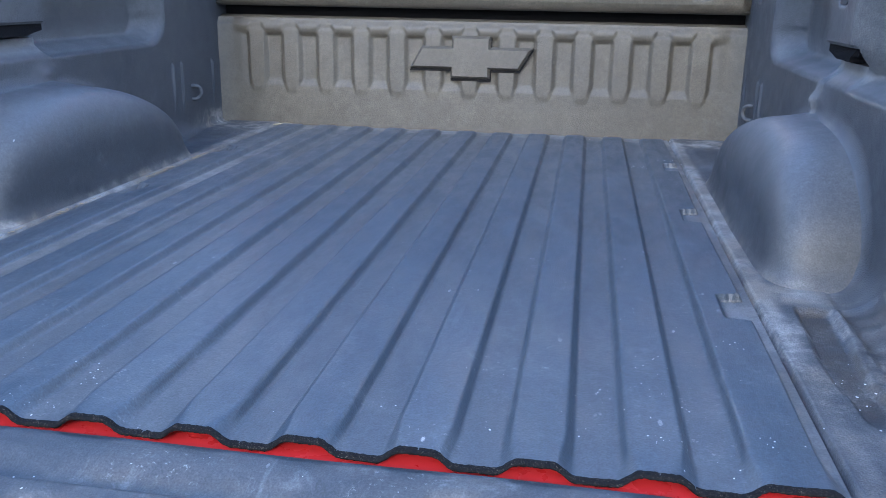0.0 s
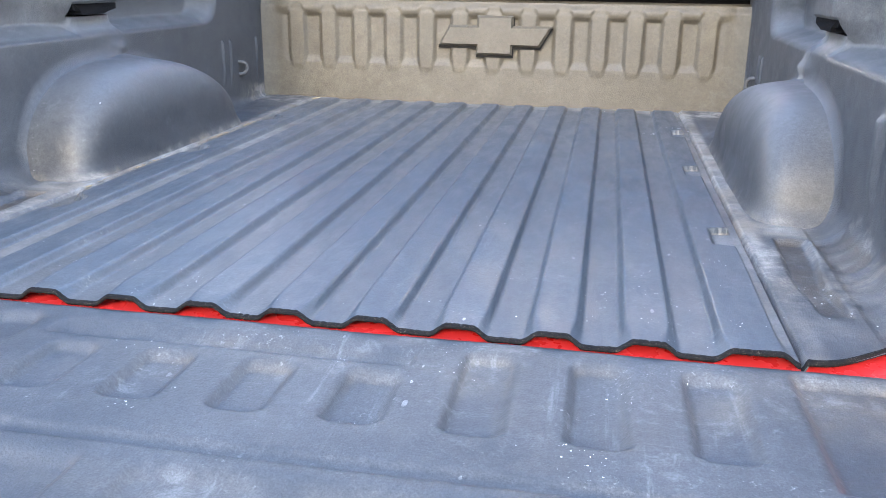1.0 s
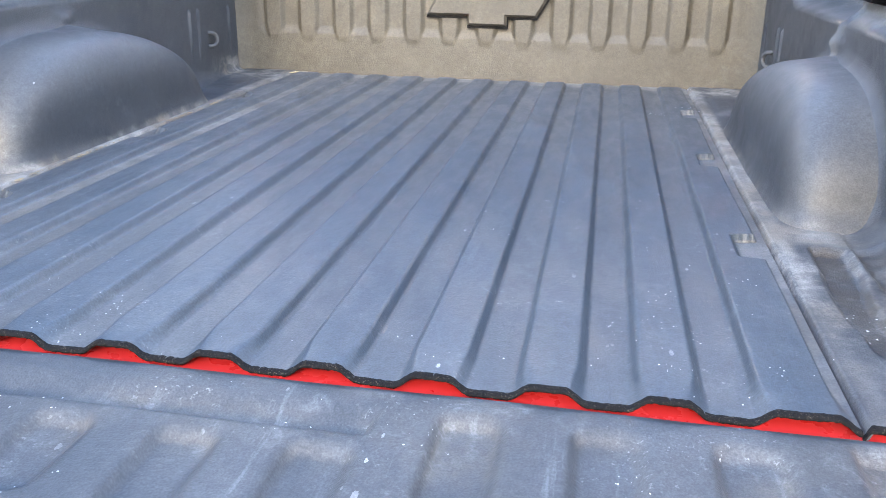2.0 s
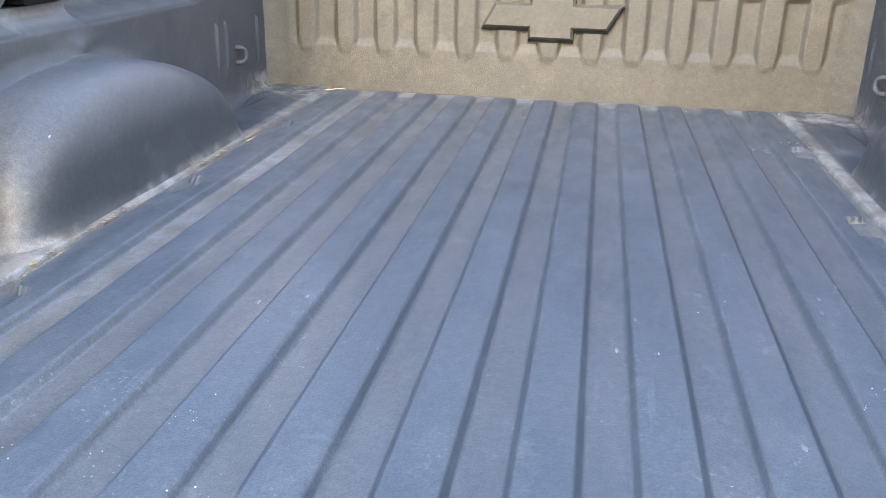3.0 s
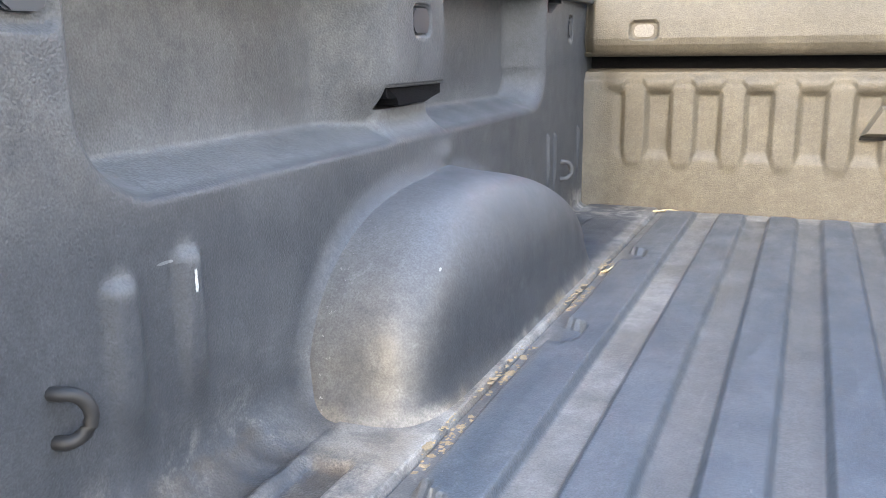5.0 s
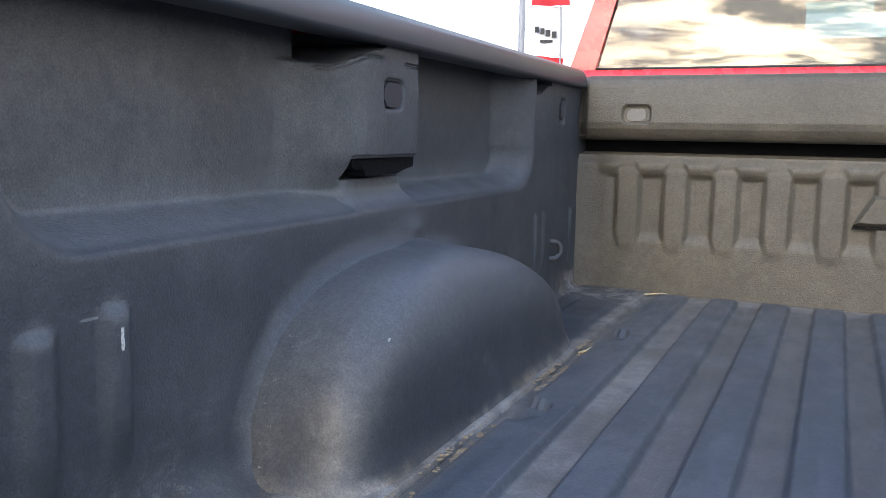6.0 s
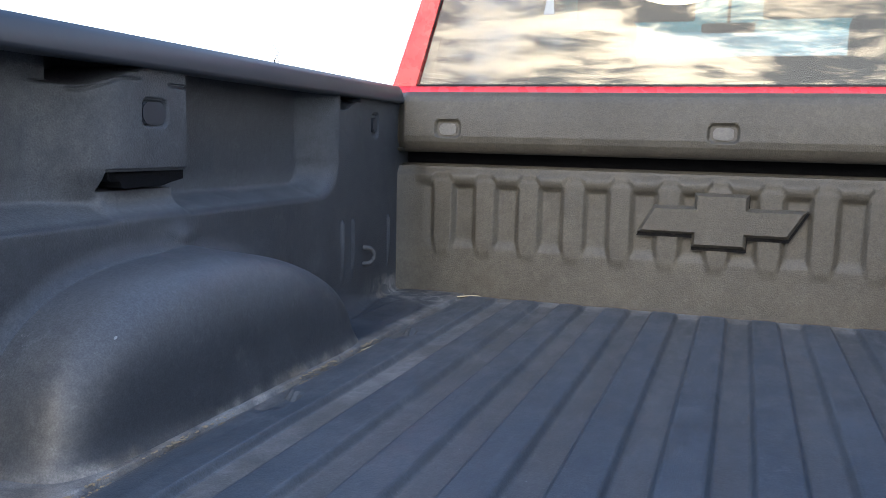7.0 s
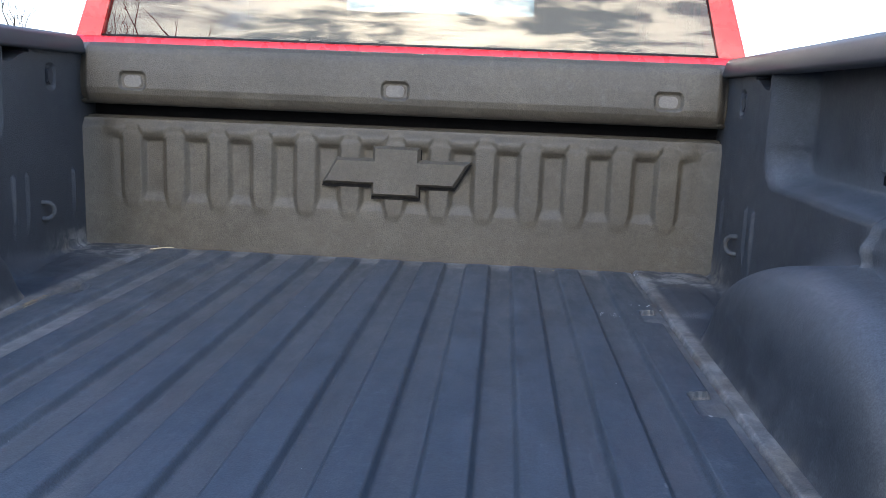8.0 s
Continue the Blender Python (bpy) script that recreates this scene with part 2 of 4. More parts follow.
def side_dirt(n, p):
    """Pale dust on the flange beside the floor, thicker behind the wheel housing, brown dirt in the grooves there."""
    c = n.add("ShaderNodeSeparateXYZ", None, i0=p)
    wide, y, z = n.math("ABSOLUTE", c.outputs[0]), c.outputs[1], c.outputs[2]
    wobble = n.math("ADD", n.math("MULTIPLY", n.noise(p, 30.0, 5.0, 0.65), 0.008), 0.006)
    back = n.step(y, 1.22, 1.42, 1.0, 0.5)
    low = n.math("MULTIPLY", n.step(n.math("ADD", z, n.math("MULTIPLY", n.noise(p, 11.0, 3.0), 0.05)), 0.02, 0.085, 0.26, 0.0), back)
    strip = n.math("MULTIPLY", n.step(n.math("ADD", wide, wobble), 0.638, 0.654, 0.85, 0.0), n.step(z, 0.02, 0.04, 1.0, 0.0))
    strip = n.math("MULTIPLY", strip, n.math("MULTIPLY", n.step(y, 1.3, 1.8, 1.0, 0.6), n.step(y, 0.20, 0.52, 0.35, 1.0)))
    hollow = n.math("MULTIPLY", n.step(z, -0.012, -0.005, 0.0, 1.0), n.step(n.noise(p, 7.0, 5.0, 0.65), 0.40, 0.62, 0.12, 1.0))
    # upper wall, paler towards the tail
    rear = n.math("MULTIPLY", n.step(y, 0.75, 1.0, 0.16, 0.0), n.step(z, 0.22, 0.32))
    strip = n.math("MULTIPLY", strip, n.math("MAXIMUM", n.step(n.math("ADD", wide, wobble), 0.622, 0.632), n.step(y, 0.42, 0.60, 0.15, 1.0)))
    worn = n.step(n.noise(p, 12.0, 6.0, 0.7), 0.36, 0.56, 0.6, 1.0)
    near = n.math("MULTIPLY", n.step(y, 0.12, 0.24), n.step(y, 0.47, 0.54, 1.0, 0.0))
    near = n.math("MULTIPLY", near, n.step(z, 0.02, 0.075, 1.0, 0.0))
    grime = n.math("MULTIPLY", n.step(n.noise(p, 13.0, 6.0, 0.7, 0.6), 0.46, 0.58), n.step(n.noise(p, 190.0, 3.0, 0.7), 0.36, 0.60, 0.3, 1.0))
    heel = n.math("MULTIPLY", n.math("MULTIPLY", n.step(y, 0.485, 0.515), n.step(y, 0.56, 0.60, 1.0, 0.0)), n.math("MULTIPLY", n.step(z, 0.012, 0.035, 1.0, 0.0), n.step(wide, 0.70, 0.74, 0.75, 0.2)))
    rear = n.math("ADD", rear, heel)
    corner = n.math("MULTIPLY", n.math("MULTIPLY", n.step(y, 1.68, 1.84), n.step(z, 0.02, 0.07, 1.0, 0.0)), n.step(n.noise(p, 20.0, 5.0, 0.68, 0.8), 0.44, 0.56, 0.08, 0.9))
    rear = n.math("ADD", n.math("ADD", rear, corner), n.math("MULTIPLY", n.math("MULTIPLY", near, grime), 0.55))
    return n.math("ADD", n.math("ADD", n.math("MULTIPLY", low, hollow), n.math("MULTIPLY", strip, worn)), rear)


def housing_skylight(n, y, z):
    """Lightens the housings' upper and rear parts: sky light put into the colour."""
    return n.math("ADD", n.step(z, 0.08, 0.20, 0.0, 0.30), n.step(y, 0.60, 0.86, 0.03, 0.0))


def side_skylight(n, p):
    """Smooth pale tone painting sky light on the recess ledge and round the wheel housing."""
    c = n.add("ShaderNodeSeparateXYZ", None, i0=p)
    wide, y, z = n.math("ABSOLUTE", c.outputs[0]), c.outputs[1], c.outputs[2]
    deep = n.math("SUBTRACT", wide, n.math("ADD", n.math("MULTIPLY", y, 0.018), 0.764))
    ledge = n.math("MULTIPLY", n.step(deep, 0.002, 0.018), n.math("MULTIPLY", n.step(z, 0.255, 0.268), n.step(z, 0.270, 0.335, 1.0, 0.0)))
    ledge = n.math("MULTIPLY", ledge, n.step(n.noise(p, 3.0, 2.0, 0.5), 0.30, 0.65, 0.34, 0.50))
    shoulder = n.math("MULTIPLY", n.step(deep, -0.024, -0.004, 1.0, 0.0), n.step(z, 0.02, 0.05))
    return n.math("ADD", ledge, n.math("MULTIPLY", shoulder, n.math("ADD", housing_skylight(n, y, z), 0.05)))


def well_skylight(n, p):
    # light falling on the housing, painted in by height and length
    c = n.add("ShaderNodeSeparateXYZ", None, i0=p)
    return housing_skylight(n, c.outputs[1], c.outputs[2])


def gate_dirt(n, p):
    """Brown dust lies in the front ends of the pockets and thinly all over."""
    c = n.add("ShaderNodeSeparateXYZ", None, i0=p)
    y, z = c.outputs[1], c.outputs[2]
    wob = n.math("MULTIPLY", n.math("SUBTRACT", n.noise(p, 16.0, 4.0), 0.5), 0.06)
    ends = n.math("MULTIPLY", n.step(n.math("ADD", y, wob), -0.170, -0.105, 0.0, 0.42), n.step(z, -0.018, -0.0105, 1.0, 0.25))
    low_row = n.math("MULTIPLY", n.step(n.math("ADD", y, wob), -0.40, -0.345, 0.0, 0.16), n.step(y, -0.345, -0.32, 1.0, 0.0))
    thin = n.step(n.noise(p, 6.0, 5.0, 0.65), 0.42, 0.62, 0.02, 0.10)
    return n.math("ADD", n.math("MULTIPLY", ends, n.step(n.noise(p, 5.0, 3.0), 0.40, 0.62)), n.math("ADD", low_row, thin))


def groove_mud_shade(n, p):
    """Dark brown dirt in the grooves behind the wheel housings, darkened further for their shade."""
    c = n.add("ShaderNodeSeparateXYZ", None, i0=p)
    wide, y = n.math("ABSOLUTE", c.outputs[0]), c.outputs[1]
    edge = n.math("MULTIPLY", n.math("SUBTRACT", n.noise(p, 24.0, 5.0, 0.65), 0.5), 0.035)
    across = n.math("ABSOLUTE", n.math("SUBTRACT", n.math("ADD", wide, edge), 0.678))
    groove = n.math("MULTIPLY", n.step(across, 0.014, 0.022, 0.85, 0.0), n.math("MULTIPLY", n.step(y, 0.12, 0.22), n.step(n.math("ADD", y, edge), 0.478, 0.492, 1.0, 0.0)))
    across = n.math("ABSOLUTE", n.math("SUBTRACT", n.math("ADD", wide, edge), 0.742))
    pocket = n.math("MULTIPLY", n.step(across, 0.018, 0.027, 0.75, 0.0), n.math("MULTIPLY", n.step(y, 0.31, 0.35), n.step(n.math("ADD", y, edge), 0.480, 0.495, 1.0, 0.0)))
    return n.math("MULTIPLY", n.math("ADD", groove, pocket, True), n.step(c.outputs[2], 0.02, 0.035, 1.0, 0.0))


def side_marks(n, p):
    """Pale caps of the two rear beads, and a white scratch on one."""
    c = n.add("ShaderNodeSeparateXYZ", None, i0=p)
    out = 0.0
    for y, z in ((0.331, 0.205), (0.411, 0.213)):
        off = n.add("ShaderNodeCombineXYZ", None, i0=0.0, i1=n.math("SUBTRACT", c.outputs[1], y), i2=n.math("SUBTRACT", c.outputs[2], z)).outputs[0]
        away = n.add("ShaderNodeVectorMath", {"operation": "LENGTH"}, i0=off).outputs["Value"]
        out = n.math("ADD", out, n.step(away, 0.006, 0.018, 0.07, 0.0))
    thin = n.math("ABSOLUTE", n.math("ADD", n.math("SUBTRACT", c.outputs[1], 0.412), n.math("MULTIPLY", n.math("SUBTRACT", n.noise(p, 160.0, 2.0), 0.5), 0.003)))
    scratch = n.math("MULTIPLY", n.math("LESS_THAN", thin, 0.0018), n.math("MULTIPLY", n.step(c.outputs[2], 0.176, 0.178), n.step(c.outputs[2], 0.196, 0.198, 1.0, 0.0)))
    scratch = n.math("MULTIPLY", scratch, n.math("LESS_THAN", c.outputs[0], 0.0))
    return n.math("ADD", out, scratch, True)


def well_dirt(n, p):
    """A pale rim of dust round the foot and along the wall."""
    c = n.add("ShaderNodeSeparateXYZ", None, i0=p)
    wide, y, z = n.math("ABSOLUTE", c.outputs[0]), c.outputs[1], c.outputs[2]
    heap = n.math("MULTIPLY", n.step(n.noise(n.stretch(p, (0.2, 1.0, 0.2)), 9.0, 2.0), 0.46, 0.58, 0.15, 0.85), n.step(c.outputs[0], -0.3, 0.3, 1.0, 0.3))
    foot = n.math("MULTIPLY", n.step(n.math("ADD", z, n.math("MULTIPLY", n.noise(p, 26.0, 5.0, 0.65), 0.03)), 0.012, 0.034, 1.0, 0.0), heap)
    wall = n.math("MULTIPLY", n.step(wide, 0.725, 0.760, 0.0, 0.04), n.step(y, 0.7, 0.9, 1.0, 0.3))
    brown = n.math("MULTIPLY", n.step(y, 0.58, 0.78, 0.13, 0.0), n.math("MULTIPLY", n.step(wide, 0.628, 0.650), n.step(c.outputs[0], -0.3, 0.3, 1.0, 0.45)))
    return n.math("ADD", n.math("ADD", foot, wall), brown)


def well_marks(n, p):
    """Small white scratches on the rear shoulder and along the rear outer edge."""
    off = n.add("ShaderNodeVectorMath", {"operation": "DISTANCE"}, i0=p, i1=(-0.653, 0.716, 0.144)).outputs["Value"]
    turned = n.add("ShaderNodeMapping", None, Vector=p, Rotation=(0.3, 0.5, 0.6), Scale=(1.0, 0.3, 0.14)).outputs[0]
    v = n.add("ShaderNodeTexVoronoi", {"feature": "F1"}, Vector=turned, Scale=95.0)
    group = n.math("MULTIPLY", n.math("LESS_THAN", v.outputs["Distance"], 0.11), n.step(off, 0.015, 0.045, 0.9, 0.0))
    c = n.add("ShaderNodeSeparateXYZ", None, i0=p)
    rim = n.math("MULTIPLY", n.step(c.outputs[0], -0.744, -0.736, 1.0, 0.0), n.step(n.noise(p, 150.0, 3.0, 0.7), 0.64, 0.69, 0.0, 0.35))
    rim = n.math("MULTIPLY", rim, n.step(c.outputs[0], -0.758, -0.750))
    rim = n.math("MULTIPLY", rim, n.step(c.outputs[1], 0.72, 0.80, 1.0, 0.0))
    return n.math("ADD", group, rim, True)


def scattered_marks(n, p):
    """White scratches and chips of uneven size, thick in some patches."""
    patch = n.step(n.noise(p, 7.0, 4.0, 0.6), 0.50, 0.66)
    turned = n.add("ShaderNodeMapping", None, Vector=p, Rotation=(0.0, 0.0, 0.5), Scale=(1.0, 0.4, 1.0)).outputs[0]
    v = n.add("ShaderNodeTexVoronoi", {"feature": "F1"}, Vector=turned, Scale=60.0)
    chip = n.math("LESS_THAN", n.math("ADD", v.outputs["Distance"], n.math("MULTIPLY", n.noise(p, 300.0, 2.0), 0.14)), n.math("MULTIPLY", n.step(v.outputs["Color"], 0.45, 1.0), 0.30))
    worn = n.math("MULTIPLY", n.step(n.noise(p, 130.0, 5.0, 0.75), 0.58, 0.70), 0.35)
    return n.math("MULTIPLY", patch, n.math("ADD", n.math("MULTIPLY", chip, 0.6), worn), True)


M_FLOOR = liner_material("floor_liner", 0.17, 0.22, 0.30, (2.2, 0.6, 1.0), even=0.55, film=(0.190, 0.211, 0.240), base=(0.026, 0.039, 0.054), rough=0.42, dirt=floor_dirt_sheen, bloom=floor_bloom, bloom_tone=(0.088, 0.082, 0.074), soil_tones=((0.232, 0.224, 0.212), (0.158, 0.147, 0.130)), chalk=0.12, marks=lambda n, p: n.math("MULTIPLY", scattered_marks(n, p), n.step(n.add("ShaderNodeSeparateXYZ", None, i0=p).outputs[1], 0.1, 0.9, 1.1, 0.1)))
M_SIDE = liner_material("side_liner", 0.25, 0.34, 0.14, soil_tones=((0.30, 0.285, 0.262), (0.20, 0.176, 0.146)), dirt=side_dirt, bloom=side_skylight, mud_shade=groove_mud_shade, marks=side_marks, pebble=0.20, bump_size=0.0021, chalk=0.10)
M_WELL = liner_material("well_liner", 0.20, 0.20, 0.20, dirt=well_dirt, bloom=well_skylight, rough=0.48, base=(0.031, 0.035, 0.042), film=(0.155, 0.162, 0.170), soil_tones=((0.33, 0.31, 0.275), (0.24, 0.20, 0.15)), even=0.42, chalk=0.12, marks=well_marks, pebble=0.10)
M_HEAD = liner_material("bulkhead_liner", 0.41, 0.48, 0.10, film=(0.167, 0.147, 0.109), chalk=0.06, bump_size=0.0025, even=0.8, base=(0.048, 0.043, 0.035))
M_GATE = liner_material("tailgate_liner", 0.25, 0.32, 0.20, base=(0.033, 0.038, 0.045), film=(0.19, 0.195, 0.205), dirt=gate_dirt, soil_tones=((0.185, 0.165, 0.135), (0.13, 0.108, 0.082)), chalk=0.26, marks=lambda n, p: n.math("MULTIPLY", scattered_marks(n, p), 1.1))
M_CAP = plain_material("rail_cap", (0.034, 0.038, 0.047), 0.40, 0.12, 6.0, 0.03)
M_EDGE = edge_material("cut_edge")
# near-black that paints the shade deep in slots and gaps
M_SHADE = plain_material("shade_black", (0.007, 0.007, 0.008), 0.95, 0.4, 80.0, 0.5)
M_RED = paint_material("red_paint", (0.74, 0.034, 0.034))
M_DARK = plain_material("dark_trim", (0.02, 0.02, 0.021), 0.55, 0.3)
M_CABIN = plain_material("cabin_trim", (0.03, 0.03, 0.032), 0.8, 0.3)
M_VISOR = plain_material("visor_cloth", (0.16, 0.155, 0.145), 0.9, 0.2, 30.0, 0.2)
M_COVER = liner_material("bolt_cover", 0.9, 0.15, 0.0, film=(0.21, 0.195, 0.17), even=0.8)
M_STEEL = plain_material("dusty_steel", (0.10, 0.10, 0.10), 0.45, 0.4, 40.0, 0.2, 0.4)
M_GLASS = glass_material("tinted_glass", (0.50, 0.54, 0.54), 1.95, (1.0, 0.95, 0.87))
M_CLEAR = glass_material("clear_glass", (0.85, 0.93, 0.93), 1.5)
M_TEAL = glass_material("teal_glass", (0.40, 0.72, 0.74), 1.45)
M_ASPHALT = plain_material("asphalt", (0.055, 0.055, 0.057), 0.9, 0.4, 3.0, 0.5)
M_RING = plain_material("coated_ring", (0.085, 0.088, 0.092), 0.6, 0.4, 60.0, 0.4)
M_RUBBER = plain_material("rubber", (0.025, 0.025, 0.025), 0.8, 0.3)
M_DIRT = plain_material("dry_dirt", (0.38, 0.295, 0.19), 0.95, 0.5, 60.0, 0.6)
M_STRAW = plain_material("straw", (0.62, 0.52, 0.33), 0.8, 0.4, 60.0, 0.3)
M_BARK = plain_material("bark", (0.07, 0.055, 0.045), 0.9, 0.4, 12.0, 0.5)
M_POLE = plain_material("pole_paint", (0.35, 0.36, 0.38), 0.5, 0.2)
M_WHITE = plain_material("banner_white", (0.80, 0.78, 0.78), 0.7, 0.1)
M_FLECK = plain_material("fleck", (0.75, 0.75, 0.74), 0.9, 0.2)
M_STICKER = plain_material("sticker", (0.55, 0.55, 0.52), 0.6, 0.3)
M_BANNER = plain_material("banner_red", (0.55, 0.02, 0.03), 0.7, 0.2)
M_BLUE = plain_material("blue_paint", (0.05, 0.16, 0.42), 0.4, 0.2)


# ---- mesh helpers ----
def mesh_object(name, verts, faces, mat, parent=None, label="", smooth=True, sharp=0.0):
    me = bpy.data.meshes.new(name)
    me.from_pydata([tuple(v) for v in verts], [], [tuple(f) for f in faces])
    me.materials.append(mat)
    bm = bmesh.new()
    bm.from_mesh(me)
    bmesh.ops.recalc_face_normals(bm, faces=bm.faces)
    for f in bm.faces:
        f.smooth = smooth
    if sharp:
        for e in bm.edges:
            if len(e.link_faces) == 2 and e.calc_face_angle() > radians(sharp):
                e.smooth = False
    bm.to_mesh(me)
    bm.free()
    ob = new(name, me)
    if parent:
        ob.parent = parent
    return tagged(ob, label)


def part(name, bm, mat, parent, label="", smooth=False):
    me = bpy.data.meshes.new(name)
    bmesh.ops.recalc_face_normals(bm, faces=bm.faces)
    for f in bm.faces:
        f.smooth = smooth
    bm.to_mesh(me)
    bm.free()
    me.materials.append(mat)
    ob = new(name, me)
    if parent:
        ob.parent = parent
    return tagged(ob, label)


def sheet(name, fn, us, vs, mat, parent=None, label="", thick=0.0, up=None):
    """A grid of points fn(u, v), with a back wall of its own at the given thickness along the vector up (pointing out of the shown face)."""
    nu, nv = len(us), len(vs)
    front = [Vector(fn(u, v)) for u in us for v in vs]
    faces = [(a * nv + b, (a + 1) * nv + b, (a + 1) * nv + b + 1, a * nv + b + 1) for a in range(nu - 1) for b in range(nv - 1)]
    if thick:
        off = len(front)
        back = Vector(up) * -thick
        front += [p + back for p in front]
        faces += [tuple(i + off for i in reversed(f)) for f in faces]
        ring = [b for b in range(nv)] + [a * nv + nv - 1 for a in range(1, nu)] + [(nu - 1) * nv + b for b in range(nv - 2, -1, -1)] + [a * nv for a in range(nu - 2, 0, -1)]
        faces += [(i, j, j + off, i + off) for i, j in zip(ring, ring[1:] + ring[:1])]
    return mesh_object(name, front, faces, mat, parent, label, sharp=60 if thick else 0)


def span(a, b, n):
    return [a + (b - a) * i / (n - 1) for i in range(n)]


def ss(a, b, v):
    t = min(1.0, max(0.0, (v - a) / (b - a)))
    return t * t * (3 - 2 * t)


def inside(v, a, b, soft):
    """1 between a and b, falling to 0 over soft outside them."""
    return ss(a - soft, a, v) * (1 - ss(b, b + soft, v))


def box_bm(bm, x0, x1, y0, y1, z0, z1, bevel=0.0):
    vs = [bm.verts.new((x, y, z)) for x in (x0, x1) for y in (y0, y1) for z in (z0, z1)]
    fs = [bm.faces.new([vs[i] for i in f]) for f in ((0, 1, 3, 2), (4, 6, 7, 5), (0, 4, 5, 1), (2, 3, 7, 6), (0, 2, 6, 4), (1, 5, 7, 3))]
    if bevel:
        es = list({e for f in fs for e in f.edges})
        bmesh.ops.bevel(bm, geom=es, offset=bevel, segments=2, affect="EDGES", profile=0.5)
    return bm


def box(name, x0, x1, y0, y1, z0, z1, mat, parent=None, label="", bevel=0.004):
    return part(name, box_bm(bmesh.new(), x0, x1, y0, y1, z0, z1, bevel), mat, parent, label)


def prism(name, outline, lift, mat, parent=None, label="", bevel=0.0, smooth=False):
    """An outline of points, closed, pulled along the vector lift."""
    bm = bmesh.new()
    a = [bm.verts.new(p) for p in outline]
    b = [bm.verts.new(Vector(p) + Vector(lift)) for p in outline]
    bm.faces.new(a)
    top = bm.faces.new(list(reversed(b)))
    k = len(a)
    for i in range(k):
        bm.faces.new((a[i], b[i], b[(i + 1) % k], a[(i + 1) % k]))
    if bevel:
        bmesh.ops.bevel(bm, geom=list(top.edges), offset=bevel, segments=2, affect="EDGES")
    return part(name, bm, mat, parent, label, smooth)


def tube_bm(bm, pts, radii, sides=8, caps=True):
    rings = []
    n = len(pts)
    ref = Vector((0.31, 0.17, 0.93)).normalized()
    for i, p in enumerate(pts):
        d = (Vector(pts[min(n - 1, i + 1)]) - Vector(pts[max(0, i - 1)])).normalized()
        r0 = ref if abs(d.dot(ref)) < 0.95 else Vector((1, 0, 0))
        a = d.cross(r0).normalized()
        b = d.cross(a)
        rings.append([bm.verts.new(Vector(p) + radii[i] * (math.cos(2 * math.pi * s / sides) * a + math.sin(2 * math.pi * s / sides) * b)) for s in range(sides)])
    for r, q in zip(rings, rings[1:]):
        for s in range(sides):
            bm.faces.new((r[s], r[(s + 1) % sides], q[(s + 1) % sides], q[s]))
    if caps:
        bm.faces.new(list(reversed(rings[0])))
        bm.faces.new(rings[-1])
    return bm


# ---- ground ----
ground = mesh_object("ground", [(-2500, -2500, -0.86), (2500, -2500, -0.86), (2500, 2500, -0.86), (-2500, 2500, -0.86)], [(0, 1, 2, 3)], M_ASPHALT)
tagged(ground, "grey asphalt lot under the pickup truck", "ground", kind="structure")

# ---- pickup truck: load bed ----
truck = new("pickup_truck")
truck.location = (0, 0, -0.86)
tagged(truck, "red pickup truck with dusty black-lined bed and lowered tailgate", "truck")
LENGTH = 1.932        # tail edge to bulkhead


def hang(ob):
    ob.matrix_parent_inverse = Matrix.Translation((0, 0, 0.86))
    return ob


def wall_x(y):
    return 0.764 + 0.018 * y


TABS = (0.455, 0.957, 1.436)


def outer_edge(x, y):
    """How far the outermost ridge reaches outwards: notched square on one side, in soft waves on the other."""
    if x > 0:
        half = 0.0345 + 0.002 * math.sin(y * 5.1)
        for yt in TABS:
            half -= 0.033 * inside(y, yt - 0.044, yt + 0.042, 0.010)
        return half
    half = 0.0375 + 0.003 * noise.noise((y * 3.4, 2.0, 5.0))
    for yt in TABS:
        half -= 0.036 * inside(y, yt - 0.055, yt - 0.012, 0.030)
    return half


def floor_z(x, y):
    z = -0.006
    k = round((x - SHIFT) / GAP)
    if abs(k) <= 5:
        d = abs(x - SHIFT - k * GAP)
        soft = 0.0110 + 0.0115 * (1 - ss(0.0, 0.06, y))
        half = 0.0240 - 0.0090 * (1 - ss(0.0, 0.06, y))
        if abs(k) == 5 and abs(x) > abs(SHIFT + k * GAP):
            half = outer_edge(x, y)
        end = 1 - ss(LENGTH - 0.068, LENGTH - 0.034, y)
        z += 0.012 * (1 - ss(half, half + (soft if abs(k) < 5 or y < 0.06 else 0.008), d)) * end
    z += 0.0012 * noise.noise((x * 5, y * 3, 1.0)) + 0.0004 * noise.noise((x * 30, y * 9, 4.0))
    return z


def tail_y(x):
    return 0.085 * ss(0.62, 0.77, abs(x)) + 0.0015 * noise.noise((x * 25, 3.0, 1.0))


xs = []
for k in range(-5, 6):
    for d in (-0.0547, -0.044, -0.037, -0.0345, -0.032, -0.030, -0.0278, -0.0255, -0.0235, -0.0212, -0.019, -0.009, 0.0, 0.009, 0.019, 0.0212, 0.0235, 0.0255, 0.0278, 0.030, 0.032, 0.0345, 0.037, 0.044):
        xs.append(SHIFT + k * GAP + d)
xs = sorted(set([round(x, 5) for x in xs if abs(x) < 0.6055] + span(0.540, 0.6055, 36) + span(-0.6055, -0.540, 36)))
ys = sorted(set(span(0, 0.04, 12) + span(0, 1, 90) + [(yt + d) / LENGTH for yt in TABS for d in span(-0.056, -0.038, 8) + span(-0.030, 0.030, 6) + span(0.036, 0.054, 8)]))
